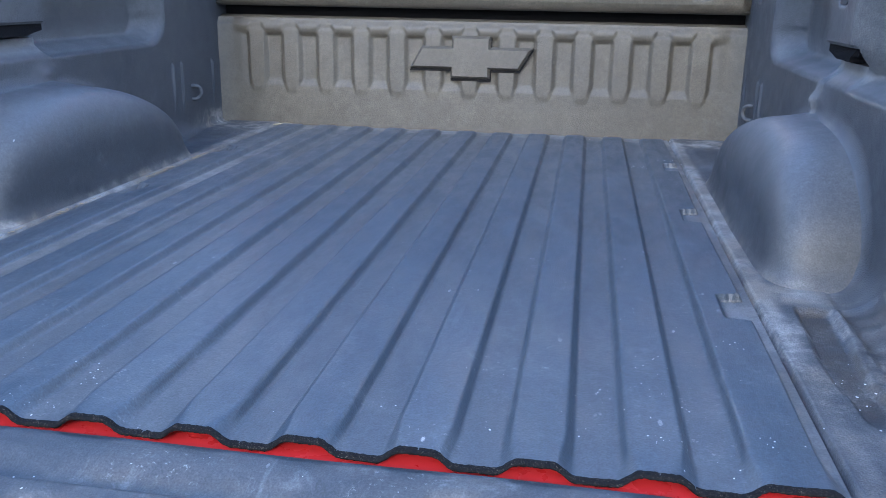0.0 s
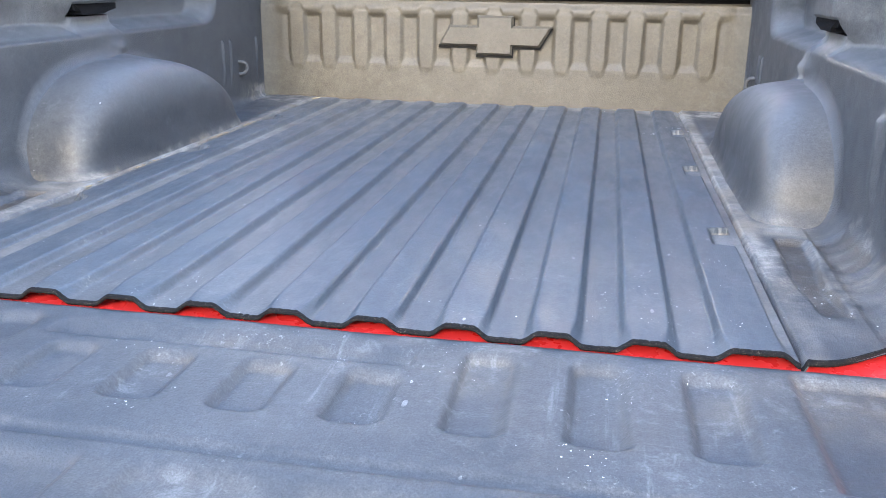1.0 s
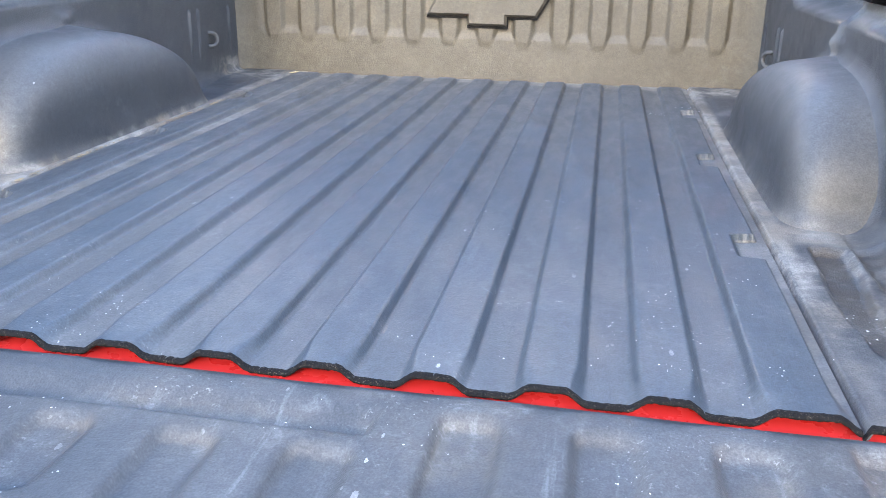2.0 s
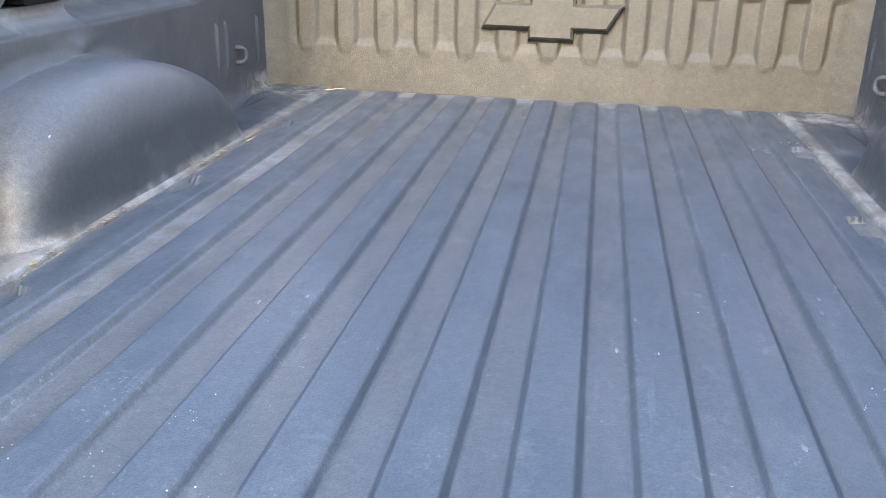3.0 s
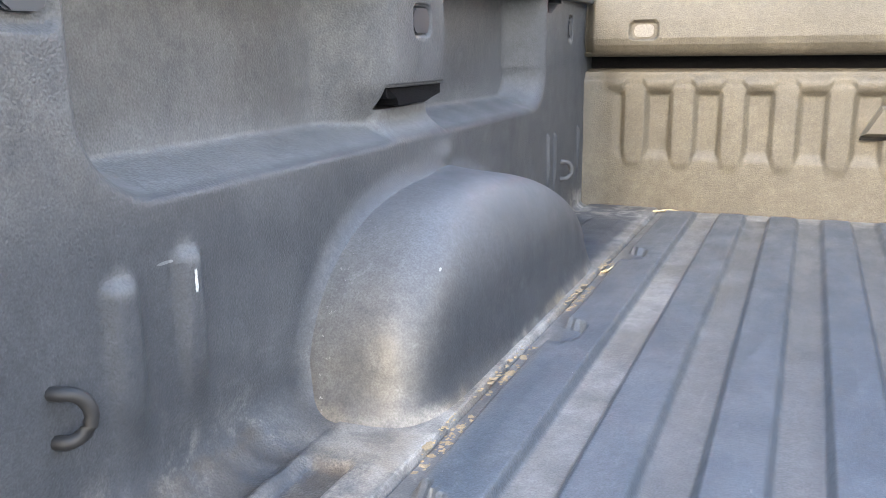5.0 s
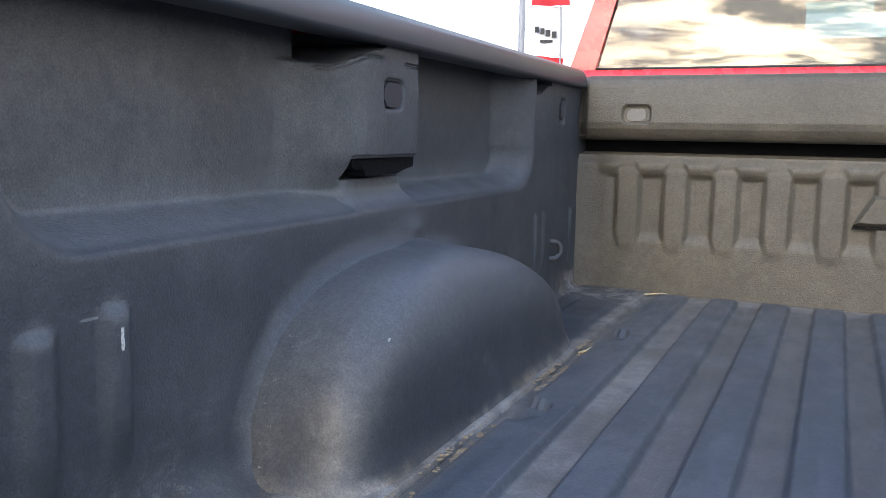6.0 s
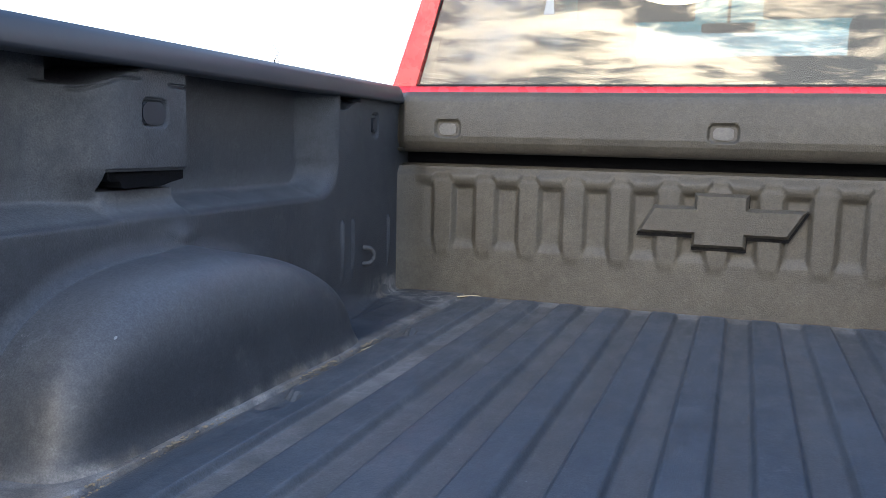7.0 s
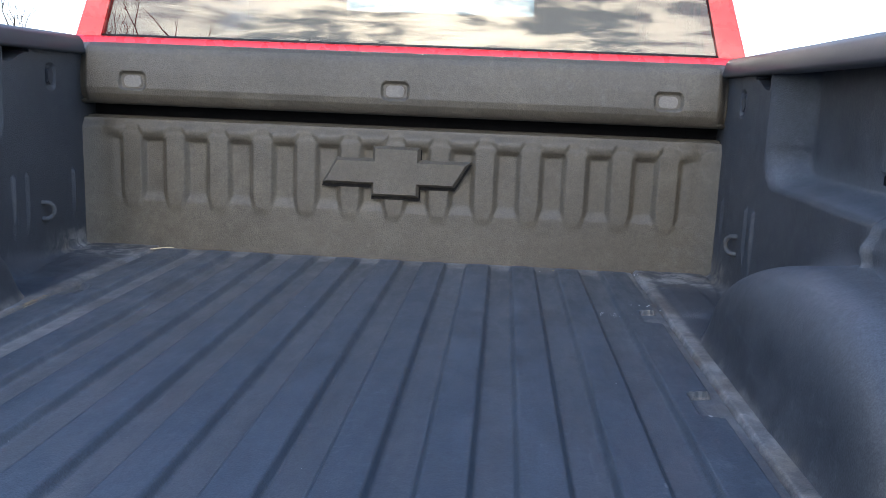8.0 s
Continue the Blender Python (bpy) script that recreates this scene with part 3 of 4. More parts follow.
hang(sheet("bed_floor", lambda x, v: (x, tail_y(x) + (LENGTH + 0.01 - tail_y(x)) * v, floor_z(x, LENGTH * v)), xs, ys, M_FLOOR, truck,
                       "dusty blue-black ridged bed floor liner with white flecks", 0.004, (0, 0, 1)))

# cut rear edge of the floor liner, rough and black
edge_pts = span(-0.605, 0.605, 620)
hang(sheet("liner_edge", lambda x, v: (x, tail_y(x) - 0.0004 - 0.0026 * math.sin(math.pi * v) + 0.0012 * noise.noise((x * 260, v * 5, 8)), floor_z(x, 0) - 0.0055 + 0.0060 * v + 0.0009 * noise.noise((x * 230, v * 4, 2))),
           edge_pts, span(0, 1, 7), M_EDGE, truck, "rough black cut edge of the floor liner", 0.004, (0, -1, 0)))


def round_box(u, v, hu, hv, r):
    """Signed distance to a rectangle with round corners."""
    a, b = abs(u) - hu + r, abs(v) - hv + r
    return math.hypot(max(a, 0), max(b, 0)) + min(max(a, b), 0) - r


def side_point(side, s, y):
    """Cross-section of the side liner: s 0..1 runs across the floor flange, round the fillet and up the wall."""
    w = wall_x(y)
    r = 0.055 - 0.040 * ss(1.5, 1.8, y)
    flat_len, up = w - r - 0.6095, 0.50 - r
    if s < 0.2:
        a = s / 0.2
        x, z, nx, nz = 0.6065 + a * (flat_len + 0.003), -0.012 * (1 - ss(0.0, 0.06, a)) + 0.002, 0.0, -1.0
    elif s < 0.36:
        t = (s - 0.2) / 0.16 * math.pi / 2
        x, z, nx, nz = w - r + r * math.sin(t), r - r * math.cos(t), math.sin(t), -math.cos(t)
    else:
        x, z, nx, nz = w, r + (s - 0.36) / 0.64 * up, 1.0, 0.0
    d = 0.0
    if s >= 0.2:
        # upper recess with a sloping ledge
        qy, qz = abs(y - 0.93) - 0.63 + 0.085, 0.262 + 0.085 - z
        off = math.hypot(max(qy, 0), max(qz, 0)) + min(max(qy, qz), 0) - 0.085
        lean = max(qy, 0) / (max(qy, 0) + max(qz, 0) + 1e-6) if max(qy, qz) > 0 else float(qy > qz)
        rec = 0.075 * ss(-0.002, 0.032 + 0.036 * lean, -off)
        # middle pillar, flared towards the tail and cut off square below
        brow = 0.455 + 0.024 * ss(0.80, 0.885, y)
        pil = ss(0.745, 0.856, y) * (1 - ss(1.006, 1.018, y))
        pil *= 1 - ss(brow - 0.004, brow + 0.004, z) * (1 - ss(0.885, 0.895, y))
        slot = inside(z, 0.3100, 0.3345, 0.002) * inside(y, 0.838, 1.004, 0.006)
        flank = 1 - ss(0.832, 0.844, y)
        rec = rec * (1 - pil * (flank * ss(0.245, 0.345, z) + (1 - flank) * (ss(0.3345, 0.3375, z) + 0.6 * (1 - ss(0.305, 0.310, z))))) + 0.15 * slot
        # dark gaps under the rail behind the pillar and the front post
        rec += 0.055 * ss(brow, brow + 0.006, z) * inside(y, 0.800, 0.896, 0.008)
        low = 0.452 + 0.022 * ss(1.58, 1.66, y)
        rec += 0.05 * ss(low, low + 0.006, z) * inside(y, 1.575, 1.665, 0.008)
        # creases across the top of the pillar
        crease = 0.446 + 0.019 * ss(0.80, 0.86, y)
        rec += 0.005 * (1 - ss(0.001, 0.004, abs(z - crease))) * inside(y, 0.800, 0.892, 0.01) + 0.005 * (1 - ss(0.001, 0.004, abs(z - 0.462))) * inside(y, 0.968, 1.02, 0.01)
        d += rec
        # the wall turns into the wheel housing through a round fillet
        power = 2.44 if y < 0.9 else 2.17
        ry, rz = abs((y - 0.90) / (0.318 if y < 0.9 else 0.455)) ** power, (max(z, 0.0) / (0.213 if side < 0 else 0.206)) ** power
        rho = (ry + rz) ** (1 / power)
        share = rz / (ry + rz + 1e-9)
        gone = (rho - 0.970) * (0.213 * share + (0.318 if y < 0.9 else 0.455) * (1 - share))
        fillet = 0.032
        inward = fillet if gone <= 0 else fillet - math.sqrt(max(0.0, fillet ** 2 - max(0.0, fillet - gone) ** 2))
        d -= inward
        d -= 0.012 * math.exp(-((y - 0.99) / 0.035) ** 2 - ((z - 0.232) / 0.016) ** 2)
        # upright stiffening beads
        for yb, zt, wd in ((0.331, 0.212, 0.024), (0.411, 0.220, 0.022), (1.585, 0.21, 0.009), (1.64, 0.21, 0.009), (1.855, 0.205, 0.009)):
            d -= (0.009 if yb < 1 else 0.006) * (1 - ss(0.3 * wd, wd, abs(y - yb))) * (1 - ss(zt - 0.012, zt, z)) * ss(0.05, 0.13, z)
        if side > 0:
            d -= 0.010 * (1 - ss(0.003, 0.010, abs(y - 0.985))) * inside(z, 0.20, 0.285, 0.02)
        # bolt pockets
        for yb, zb, hy, hz in ((0.930, 0.420, 0.026, 0.018), (1.765, 0.425, 0.018, 0.026), (0.274, 0.432, 0.026, 0.034)):
            d += 0.008 * ss(0.0, 0.006, -round_box(y - yb, z - zb, hy + 0.005, hz + 0.005, 0.014))
        d -= 0.03 * (1 - ss(0.13, 0.18, y)) * ss(0.12, 0.17, z)
    else:
        d -= 0.006 * inside(y, 1.50, 1.72, 0.03) * inside(x, 0.66, 0.72, 0.02)
    dip = 0.0
    if s < 0.36:
        # groove, pocket and scalloped ripples behind the wheel housing
        mid = 0.677 + 0.006 * math.sin(y * 17) + 0.004 * noise.noise((y * 22, side * 4.0, 2.0))
        half = 0.013 + 0.006 * ss(0.2, 0.42, y)
        dip += 0.011 * (1 - ss(half, half + 0.010, abs(x - mid))) * ss(0.13, 0.19, y) * (1 - ss(0.478, 0.492, y))
        edge = 0.716 + 0.02 * ss(0.36, 0.31, y) + 0.004 * noise.noise((y * 30, side * 7.0, 1.0))
        dip += 0.007 * ss(edge, edge + 0.007, x) * (1 - ss(0.760, 0.778, x)) * ss(0.315, 0.335, y) * (1 - ss(0.480, 0.496, y))
        dip += 0.0010 * inside(x, 0.705, 0.765, 0.02) * inside(y, 0.17, 0.47, 0.03) * math.sin(y * 130 + 25 * (x - 0.7) + 3 * noise.noise((y * 9, x * 20, 3.0)))
    wob = 0.0016 * noise.noise((y * 4, z * 6, side * 3.0))
    return Vector((side * (x + d * nx + wob * nx), max(y, tail_y(x)), z + d * nz + wob * nz - 0.002 - dip))


s_list = span(0, 0.02, 6) + span(0.02, 0.2, 34)[1:] + span(0.2, 0.36, 16)[1:] + sorted(set(span(0.36, 1.0, 124)[1:] + [0.36 + 0.64 * (z - 0.055) / 0.445 for z in span(0.300, 0.342, 26) + span(0.440, 0.486, 24)]))
y_list = sorted(set(round(v, 4) for v in span(0.0, 1.99, 190) + span(0.12, 0.52, 90) + span(0.54, 0.80, 60) + span(0.78, 1.03, 60) + span(1.02, 1.40, 70) + span(1.56, 1.88, 60) + span(0.235, 0.315, 20)))
panels = {}
for side in (-1, 1):
    panels[side] = hang(sheet("side_panel", lambda s, y: side_point(side, s, y), s_list, y_list, M_SIDE, truck,
                              "dark blue-grey textured inner bed side with recess and pillar", 0.005, (-side * 0.7, 0, 0.7)))


# cut rear ends of the side liners
for side in (-1, 1):
    sheet("flange_edge", lambda s, v: side_point(side, s, 0.0) + Vector((0, -0.0006 - 0.002 * math.sin(math.pi * v) + 0.001 * noise.noise((s * 300, v * 5, 3)), -0.0065 + 0.0072 * v)), span(0.0, 0.34, 90), span(0, 1, 6), M_EDGE, panels[side],
               "rough black cut end of the side liner", 0.003, (0, -1, 0))


# wheel housings
def housing(side):
    yc, rear, front, tall, wide = 0.90, 0.318, 0.455, 0.213 if side < 0 else 0.206, 0.170 if side < 0 else 0.156
    xw = wall_x(yc) + 0.02
    verts, faces = [], []
    nv, nu = 40, 84
    starts = (0.0, 0.012, 0.02, 0.026, 0.032, 0.038, 0.045, 0.052, 0.062, 0.075)
    for a in range(nv + 1):
        for b in range(nu + 1):
            u = math.pi * (0.5 - 0.5 * math.cos(math.pi * b / nu))
            c, s_ = math.cos(u), max(0.0, math.sin(u))
            e1 = 0.21 + 0.28 * s_ * s_
            e2 = 0.82 if c > 0 else 0.92
            v = math.asin((starts[min(a, 9)] / wide) ** (1 / e1))
            if a > 9:
                v += (math.pi / 2 - v) * (a - 9) / (nv - 9)
            k = max(0.0, math.cos(v)) ** e1
            x = wide * math.sin(v) ** e1
            y = k * (-rear * c ** e2 if c > 0 else front * (-c) ** e2)
            z = tall * k * s_ ** e2
            peak = 0.013 * math.exp(-((yc + y - 0.99) / 0.05) ** 2) * math.exp(-(x / 0.05) ** 2) * s_
            f = max(0.0, 1 - z / 0.045) ** 2
            gy = abs(y / (rear if y < 0 else front)) ** 9
            gx = (x / wide) ** 9
            g = math.hypot(gx, gy) + 1e-9
            x += 0.012 * f * gx / g
            y += math.copysign(0.022 * f * gy / g, y)
            verts.append((side * (xw - x), yc + y, z + peak - 0.004 + 0.001 * noise.noise((x * 12, y * 9, z * 9))))
    for a in range(nv):
        for b in range(nu):
            i = a * (nu + 1) + b
            faces.append((i, i + 1, i + nu + 2, i + nu + 1))
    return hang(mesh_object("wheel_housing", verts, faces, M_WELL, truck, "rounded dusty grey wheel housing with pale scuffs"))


for side in (-1, 1):
    housing(side)


# bulkhead
def bulkhead_point(x, t):
    """t 0..1 runs up the lower panel, 1..2 over the lip, slot and header."""
    y, z = LENGTH, 0.0
    if t <= 1:
        z = -0.01 + 0.335 * t
        k = max(-6, min(6, round(x / 0.113)))
        dx = abs(x - k * 0.113)
        # flat ribs with straight sides, and a sloping foot that climbs between them
        half = 0.0265 - 0.011 * (1 - ss(0.096, 0.146, z))
        rib = 1 - ss(half - 0.006, half + 0.011, dx)
        foot = 0.130
        field = ss(foot - 0.016, foot + 0.014, z) * (1 - ss(0.268, 0.284, z)) * (1 - ss(0.70, 0.735, abs(x)))
        y += 0.010 * field * (1 - rib)
        y -= 0.0045 * rib * ss(0.088, 0.114, z) * (1 - ss(0.285, 0.306, z)) * (1 - ss(0.71, 0.72, abs(x)))
        brow = 0.272 + 0.022 * (1 - ss(0.014, 0.036, dx))
        y -= 0.008 * ss(brow, brow + 0.024, z) * (1 - ss(0.72, 0.76, abs(x)))
        y -= 0.020 * max(0.0, (abs(x) - 0.74) / 0.06) ** 2
        y += 0.012 * ss(0.300, 0.325, z)
    else:
        prof = ((LENGTH + 0.012, 0.325), (LENGTH + 0.020, 0.330), (LENGTH + 0.085, 0.333), (LENGTH + 0.09, 0.348), (LENGTH + 0.085, 0.362), (LENGTH - 0.004, 0.360),
                (LENGTH - 0.018, 0.364), (LENGTH - 0.030, 0.374), (LENGTH - 0.039, 0.387), (LENGTH - 0.043, 0.402), (LENGTH - 0.040, 0.44), (LENGTH - 0.033, 0.488),
                (LENGTH - 0.027, 0.502), (LENGTH - 0.015, 0.510), (LENGTH + 0.005, 0.513), (LENGTH + 0.04, 0.513))
        q = (t - 1) * (len(prof) - 1)
        i = min(len(prof) - 2, int(q))
        f = q - i
        y = prof[i][0] + f * (prof[i + 1][0] - prof[i][0])
        z = prof[i][1] + f * (prof[i + 1][1] - prof[i][1])
        for xb in (-0.657, 0.0, 0.657):
            y += 0.010 * ss(0.0, 0.007, -round_box(x - xb, z - 0.420, 0.036, 0.024, 0.016))
        y += 0.022 * ss(0.770, 0.800, abs(x)) * (1 if z > 0.370 else 0)
    return (x, y + 0.0008 * noise.noise((x * 6, z * 8, 7.0)), z)


bx = sorted(set(round(v, 4) for v in [k * 0.113 + d for k in range(-7, 8) for d in (-0.0565, -0.05, -0.044, -0.038, -0.034, -0.031, -0.028, -0.0255, -0.023, -0.020, -0.017, -0.013, -0.008, 0, 0.008, 0.013, 0.017, 0.020, 0.023, 0.0255, 0.028, 0.031, 0.034, 0.038, 0.044, 0.05)]
                    + [xb + d for xb in (-0.657, 0.0, 0.657) for d in span(-0.038, 0.038, 25)] + span(0.765, 0.828, 12) + span(-0.828, -0.765, 12)))
bx = [v for v in bx if abs(v) <= 0.8281]
bt = span(0, 1, 96) + span(1, 1.52, 24)[1:] + span(1.52, 1.74, 40)[1:] + span(1.74, 2, 20)[1:]
bulkhead = hang(sheet("bulkhead", bulkhead_point, bx, bt, M_HEAD, truck, "brown-dusted ribbed front wall of the load bed", 0.004, (0, -1, 0)))


def rounded(cx, cz, hx, hz, r, y, n=5):
    pts = []
    for sx, sz, a0 in ((1, 1, 0), (-1, 1, 90), (-1, -1, 180), (1, -1, 270)):
        for i in range(n + 1):
            a = radians(a0 + 90 * i / n)
            pts.append((cx + sx * (hx - r) + r * math.cos(a), y, cz + sz * (hz - r) + r * math.sin(a)))
    return pts


for xb in (-0.657, 0.0, 0.657):
    prism("bolt_cover", rounded(xb, 0.419, 0.0225, 0.014, 0.011, LENGTH - 0.026), (0, -0.010, 0), M_COVER, bulkhead, "pale grey oval plastic cover", 0.002)

# added black strip: darkens the gap under the header as its shade would
box("gap_shade", -0.80, 0.80, LENGTH + 0.056, LENGTH + 0.075, 0.329, 0.366, M_SHADE, bulkhead, "black strip standing in for the shade deep in the header gap", 0.003)

# raised cross-shaped badge: a slanted bar with a taller middle block
bar = [(-0.184, 0.186), (-0.057, 0.186), (-0.057, 0.158), (0.063, 0.158), (0.063, 0.186), (0.152, 0.186), (0.191, 0.252), (0.065, 0.252), (0.065, 0.284), (-0.055, 0.284), (-0.055, 0.252), (-0.147, 0.252)]


def shrunk(loop, by):
    """The closed outline moved inwards; it runs anticlockwise."""
    out = []
    for i, p in enumerate(loop):
        p, q, r = Vector(loop[i - 1]), Vector(p), Vector(loop[(i + 1) % len(loop)])
        a, b = (q - p).normalized(), (r - q).normalized()
        na, nb = Vector((-a.y, a.x)), Vector((-b.y, b.x))
        m = (na + nb).normalized()
        out.append(tuple(q + m * by / max(0.35, m.dot(na))))
    return out


bm = bmesh.new()
levels = [[bm.verts.new((x, y, z)) for x, z in loop] for loop, y in ((bar, LENGTH + 0.014), (bar, LENGTH - 0.006), (shrunk(bar, 0.0070), LENGTH - 0.019))]
for lo, hi in zip(levels, levels[1:]):
    for i in range(len(bar)):
        bm.faces.new((lo[i], lo[(i + 1) % len(bar)], hi[(i + 1) % len(bar)], hi[i]))
bm.faces.new(levels[-1])
badge = part("badge", bm, M_HEAD, bulkhead, "raised moulded cross-shaped badge")
# added black outline, set lower: the shade along the badge's bottom edges
bm = bmesh.new()
lower = [(x + 0.001, z - 0.007) for x, z in shrunk(bar, -0.001)]
levels = [[bm.verts.new((x, y, z)) for x, z in lower] for y in (LENGTH + 0.016, LENGTH - 0.0055)]
for i in range(len(bar)):
    bm.faces.new((levels[0][i], levels[0][(i + 1) % len(bar)], levels[1][(i + 1) % len(bar)], levels[1][i]))
bm.faces.new(levels[1])
part("badge_shade", bm, M_EDGE, badge, "black plate standing in for the shade below the badge")

# rail caps
for side in (-1, 1):
    prof = [(0.030, 0.490), (-0.014, 0.489), (-0.019, 0.491), (-0.020, 0.496), (-0.014, 0.522), (-0.006, 0.532), (0.02, 0.536), (0.10, 0.532), (0.17, 0.520), (0.19, 0.500)]
    hang(sheet("rail_cap", lambda y, i: (side * (wall_x(y) + prof[int(i)][0]), y, prof[int(i)][1] - 0.008), span(-0.0, 1.90, 40), list(range(len(prof))), M_CAP, truck,
               "smooth dark blue-grey plastic bed rail cap"))

# tie-down rings
def ring(side, y, z, size, panel, mat):
    """A D-shaped loop that bows forwards and inwards from the wall."""
    x = wall_x(y)
    bm = bmesh.new()
    pts = []
    for i in range(15):
        a = radians(-90 + 180 * i / 14)
        out = 0.024 * size * math.cos(a)
        pts.append((side * (x - 0.008 - 0.62 * out), y + 0.78 * out, z + 0.024 * size * math.sin(a)))
    ends = [(side * (x + 0.012), y - 0.004, z + q * 0.024 * size) for q in (-1, 1)]
    tube_bm(bm, [ends[0]] + pts + [ends[1]], [0.0072 * size] * 17, 10)
    return part("tie_down_ring", bm, mat, panel, "dusty dark grey tie-down loop", True)


for side in (-1, 1):
    ring(side, 1.703, 0.113, 0.80, panels[side], M_RING)
    if side < 0:
        ring(side, 0.258, 0.124, 0.78, panels[side], M_DARK)
    for yb, zb, hy, hz in ((0.929, 0.417, 0.0255, 0.0165), (1.765, 0.423, 0.012, 0.018), (0.274, 0.433, 0.020, 0.028)):
        o = [(side * (wall_x(yb) + 0.010), yb + q[0], zb + q[2]) for q in rounded(0, 0, hy, hz, 0.010, 0)]
        prism("pocket_cover", o, (-side * 0.009, 0, 0), M_CAP, panels[side], "dark oval plastic cover", 0.002)

# black blocks stand in for the shade inside the openings under the middle pillars
for side in (-1, 1):
    bm = bmesh.new()
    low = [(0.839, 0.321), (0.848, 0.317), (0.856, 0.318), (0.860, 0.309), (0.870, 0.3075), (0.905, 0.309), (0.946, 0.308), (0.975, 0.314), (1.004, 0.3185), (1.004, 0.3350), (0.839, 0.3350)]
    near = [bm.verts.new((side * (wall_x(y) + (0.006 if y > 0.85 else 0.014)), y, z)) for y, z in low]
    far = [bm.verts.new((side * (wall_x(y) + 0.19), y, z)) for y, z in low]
    bm.faces.new(near)
    bm.faces.new(far)
    for i in range(len(low)):
        bm.faces.new((near[i], far[i], far[(i + 1) % len(low)], near[(i + 1) % len(low)]))
    part("slot_shade", bm, M_SHADE, panels[side], "black block standing in for the shade inside the slot")

# ---- painted sill and tailgate ----
hang(box("rear_sill", -0.80, 0.80, -0.022, 0.16, -0.08, -0.0138, M_RED, truck, "glossy red painted rear sill", 0.005))


def gate_z(x, y):
    d = 0.0
    d += 0.011 * inside(x, -0.25, 0.175, 0.014) * ss(-0.092, -0.082, y) * (1 - ss(-0.072, -0.036, y))
    for k in range(-5, 5):
        c = 0.032 + 0.1182 * k
        top = -0.112 if -0.3 < c < 0.2 else -0.044
        deep = ss(c - 0.032, c - 0.023, x) * (1 - ss(c + 0.018, c + 0.038, x))
        round_end = 0.006 * ss(0.014, 0.030, abs(x - c - 0.001))
        d += 0.012 * deep * ss(-0.224 + round_end, -0.214 + round_end, y) * (1 - ss(top - 0.010 - round_end, top + 0.010 - round_end, y))
    d += 0.005 * ss(-0.304, -0.300, y) * (1 - ss(-0.288, -0.280, y))
    d += 0.009 * inside(x, -0.48, 0.42, 0.02) * ss(-0.47, -0.455, y) * (1 - ss(-0.345, -0.315, y)) * (1 - inside(x, -0.055, -0.012, 0.012))
    d += 0.012 * ss(0.585, 0.60, abs(x)) * inside(y, -0.24, -0.035, 0.015)
    return -0.0078 - d - 0.003 * ss(-0.016, -0.0085, y) - 0.02 * ss(0.50, 0.53, -y) + 0.0012 * noise.noise((x * 5, y * 7, 9.0))


gate = hang(box("tailgate", -0.755, 0.755, -0.53, -0.024, -0.085, -0.045, M_RED, truck, "red tailgate folded down level", 0.01))
gx = span(-0.745, 0.745, 300)
gy = span(-0.525, -0.0060, 130)
sheet("tailgate_liner", lambda x, y: (x, y, gate_z(x, y)), gx, gy, M_GATE, gate, "scuffed blue-grey moulded tailgate liner with rounded pockets", 0.006, (0, 0, 1))

# outer bed sides close the body
def arch_z(y):
    """Lower edge of the bed side, lifted round the rear wheel."""
    return max(-0.42, -0.46 + math.sqrt(max(0.0, 0.47 ** 2 - (y - 0.93) ** 2)))


for side in (-1, 1):
    hang(sheet("bed_side", lambda y, i: (side * (0.955 - 0.02 * (2 * i - 1) ** 2), y, arch_z(y) + (0.51 - arch_z(y)) * i), span(0.0, 2.02, 90), span(0, 1, 12), M_RED, truck, "glossy red outer bed side", 0.02, (side, 0, 0)))

# ---- cab ----
LEAN_BACK = math.tan(radians(5))


def cab_y(z):
    return 2.02 + LEAN_BACK * (z - 0.55)


cab = hang(box("cab", -0.93, 0.93, 2.025, 2.08, -0.45, 0.512, M_RED, truck, "glossy red rear wall of the cab", 0.012))
sheet("ledge", lambda x, i: (x, (2.000, 1.990, 1.9880, 1.9885, 1.9930, 1.9985, 2.019)[int(i)], (0.490, 0.496, 0.505, 0.510, 0.526, 0.531, 0.534)[int(i)]), span(-0.86, 0.86, 8), list(range(7)), M_RED, cab, "glossy red ledge under the rear window", 0.01, (0, -0.7, 0.7))
WIN_Z0, WIN_Z1 = 0.536, 0.97
tum, tum_out = math.tan(radians(15.0)), math.tan(radians(18))


def cab_pt(x, z, dy=0.0):
    return (x, cab_y(z) + dy, z)


for side in (-1, 1):
    o = [cab_pt(side * 0.80, 0.51), cab_pt(side * (0.80 - tum * (WIN_Z1 - 0.535)), WIN_Z1), cab_pt(side * (0.80 - tum * (WIN_Z1 - 0.535)), 1.03), cab_pt(side * (0.868 - tum_out * 0.50), 1.03), cab_pt(side * 0.868, 0.51)]
    prism("pillar", o, (0, 0.09, 0), M_RED, cab, "glossy red rear cab pillar", 0.0)
    prism("cab_side", [(side * 0.866, 2.07, 0.51), (side * (0.866 - tum_out * 0.50), 2.13, 1.03), (side * (0.866 - tum_out * 0.50), 3.55, 1.03), (side * 0.866, 4.0, 0.51), (side * 0.93, 4.0, -0.45), (side * 0.93, 2.07, -0.45)], (-side * 0.05, 0, 0), M_RED, cab)
prism("roof", [cab_pt(-0.73, 1.03), cab_pt(0.73, 1.03), cab_pt(0.70, 1.07, 0.05), cab_pt(-0.70, 1.07, 0.05)], (0, 1.40, 0), M_RED, cab, "red cab roof")
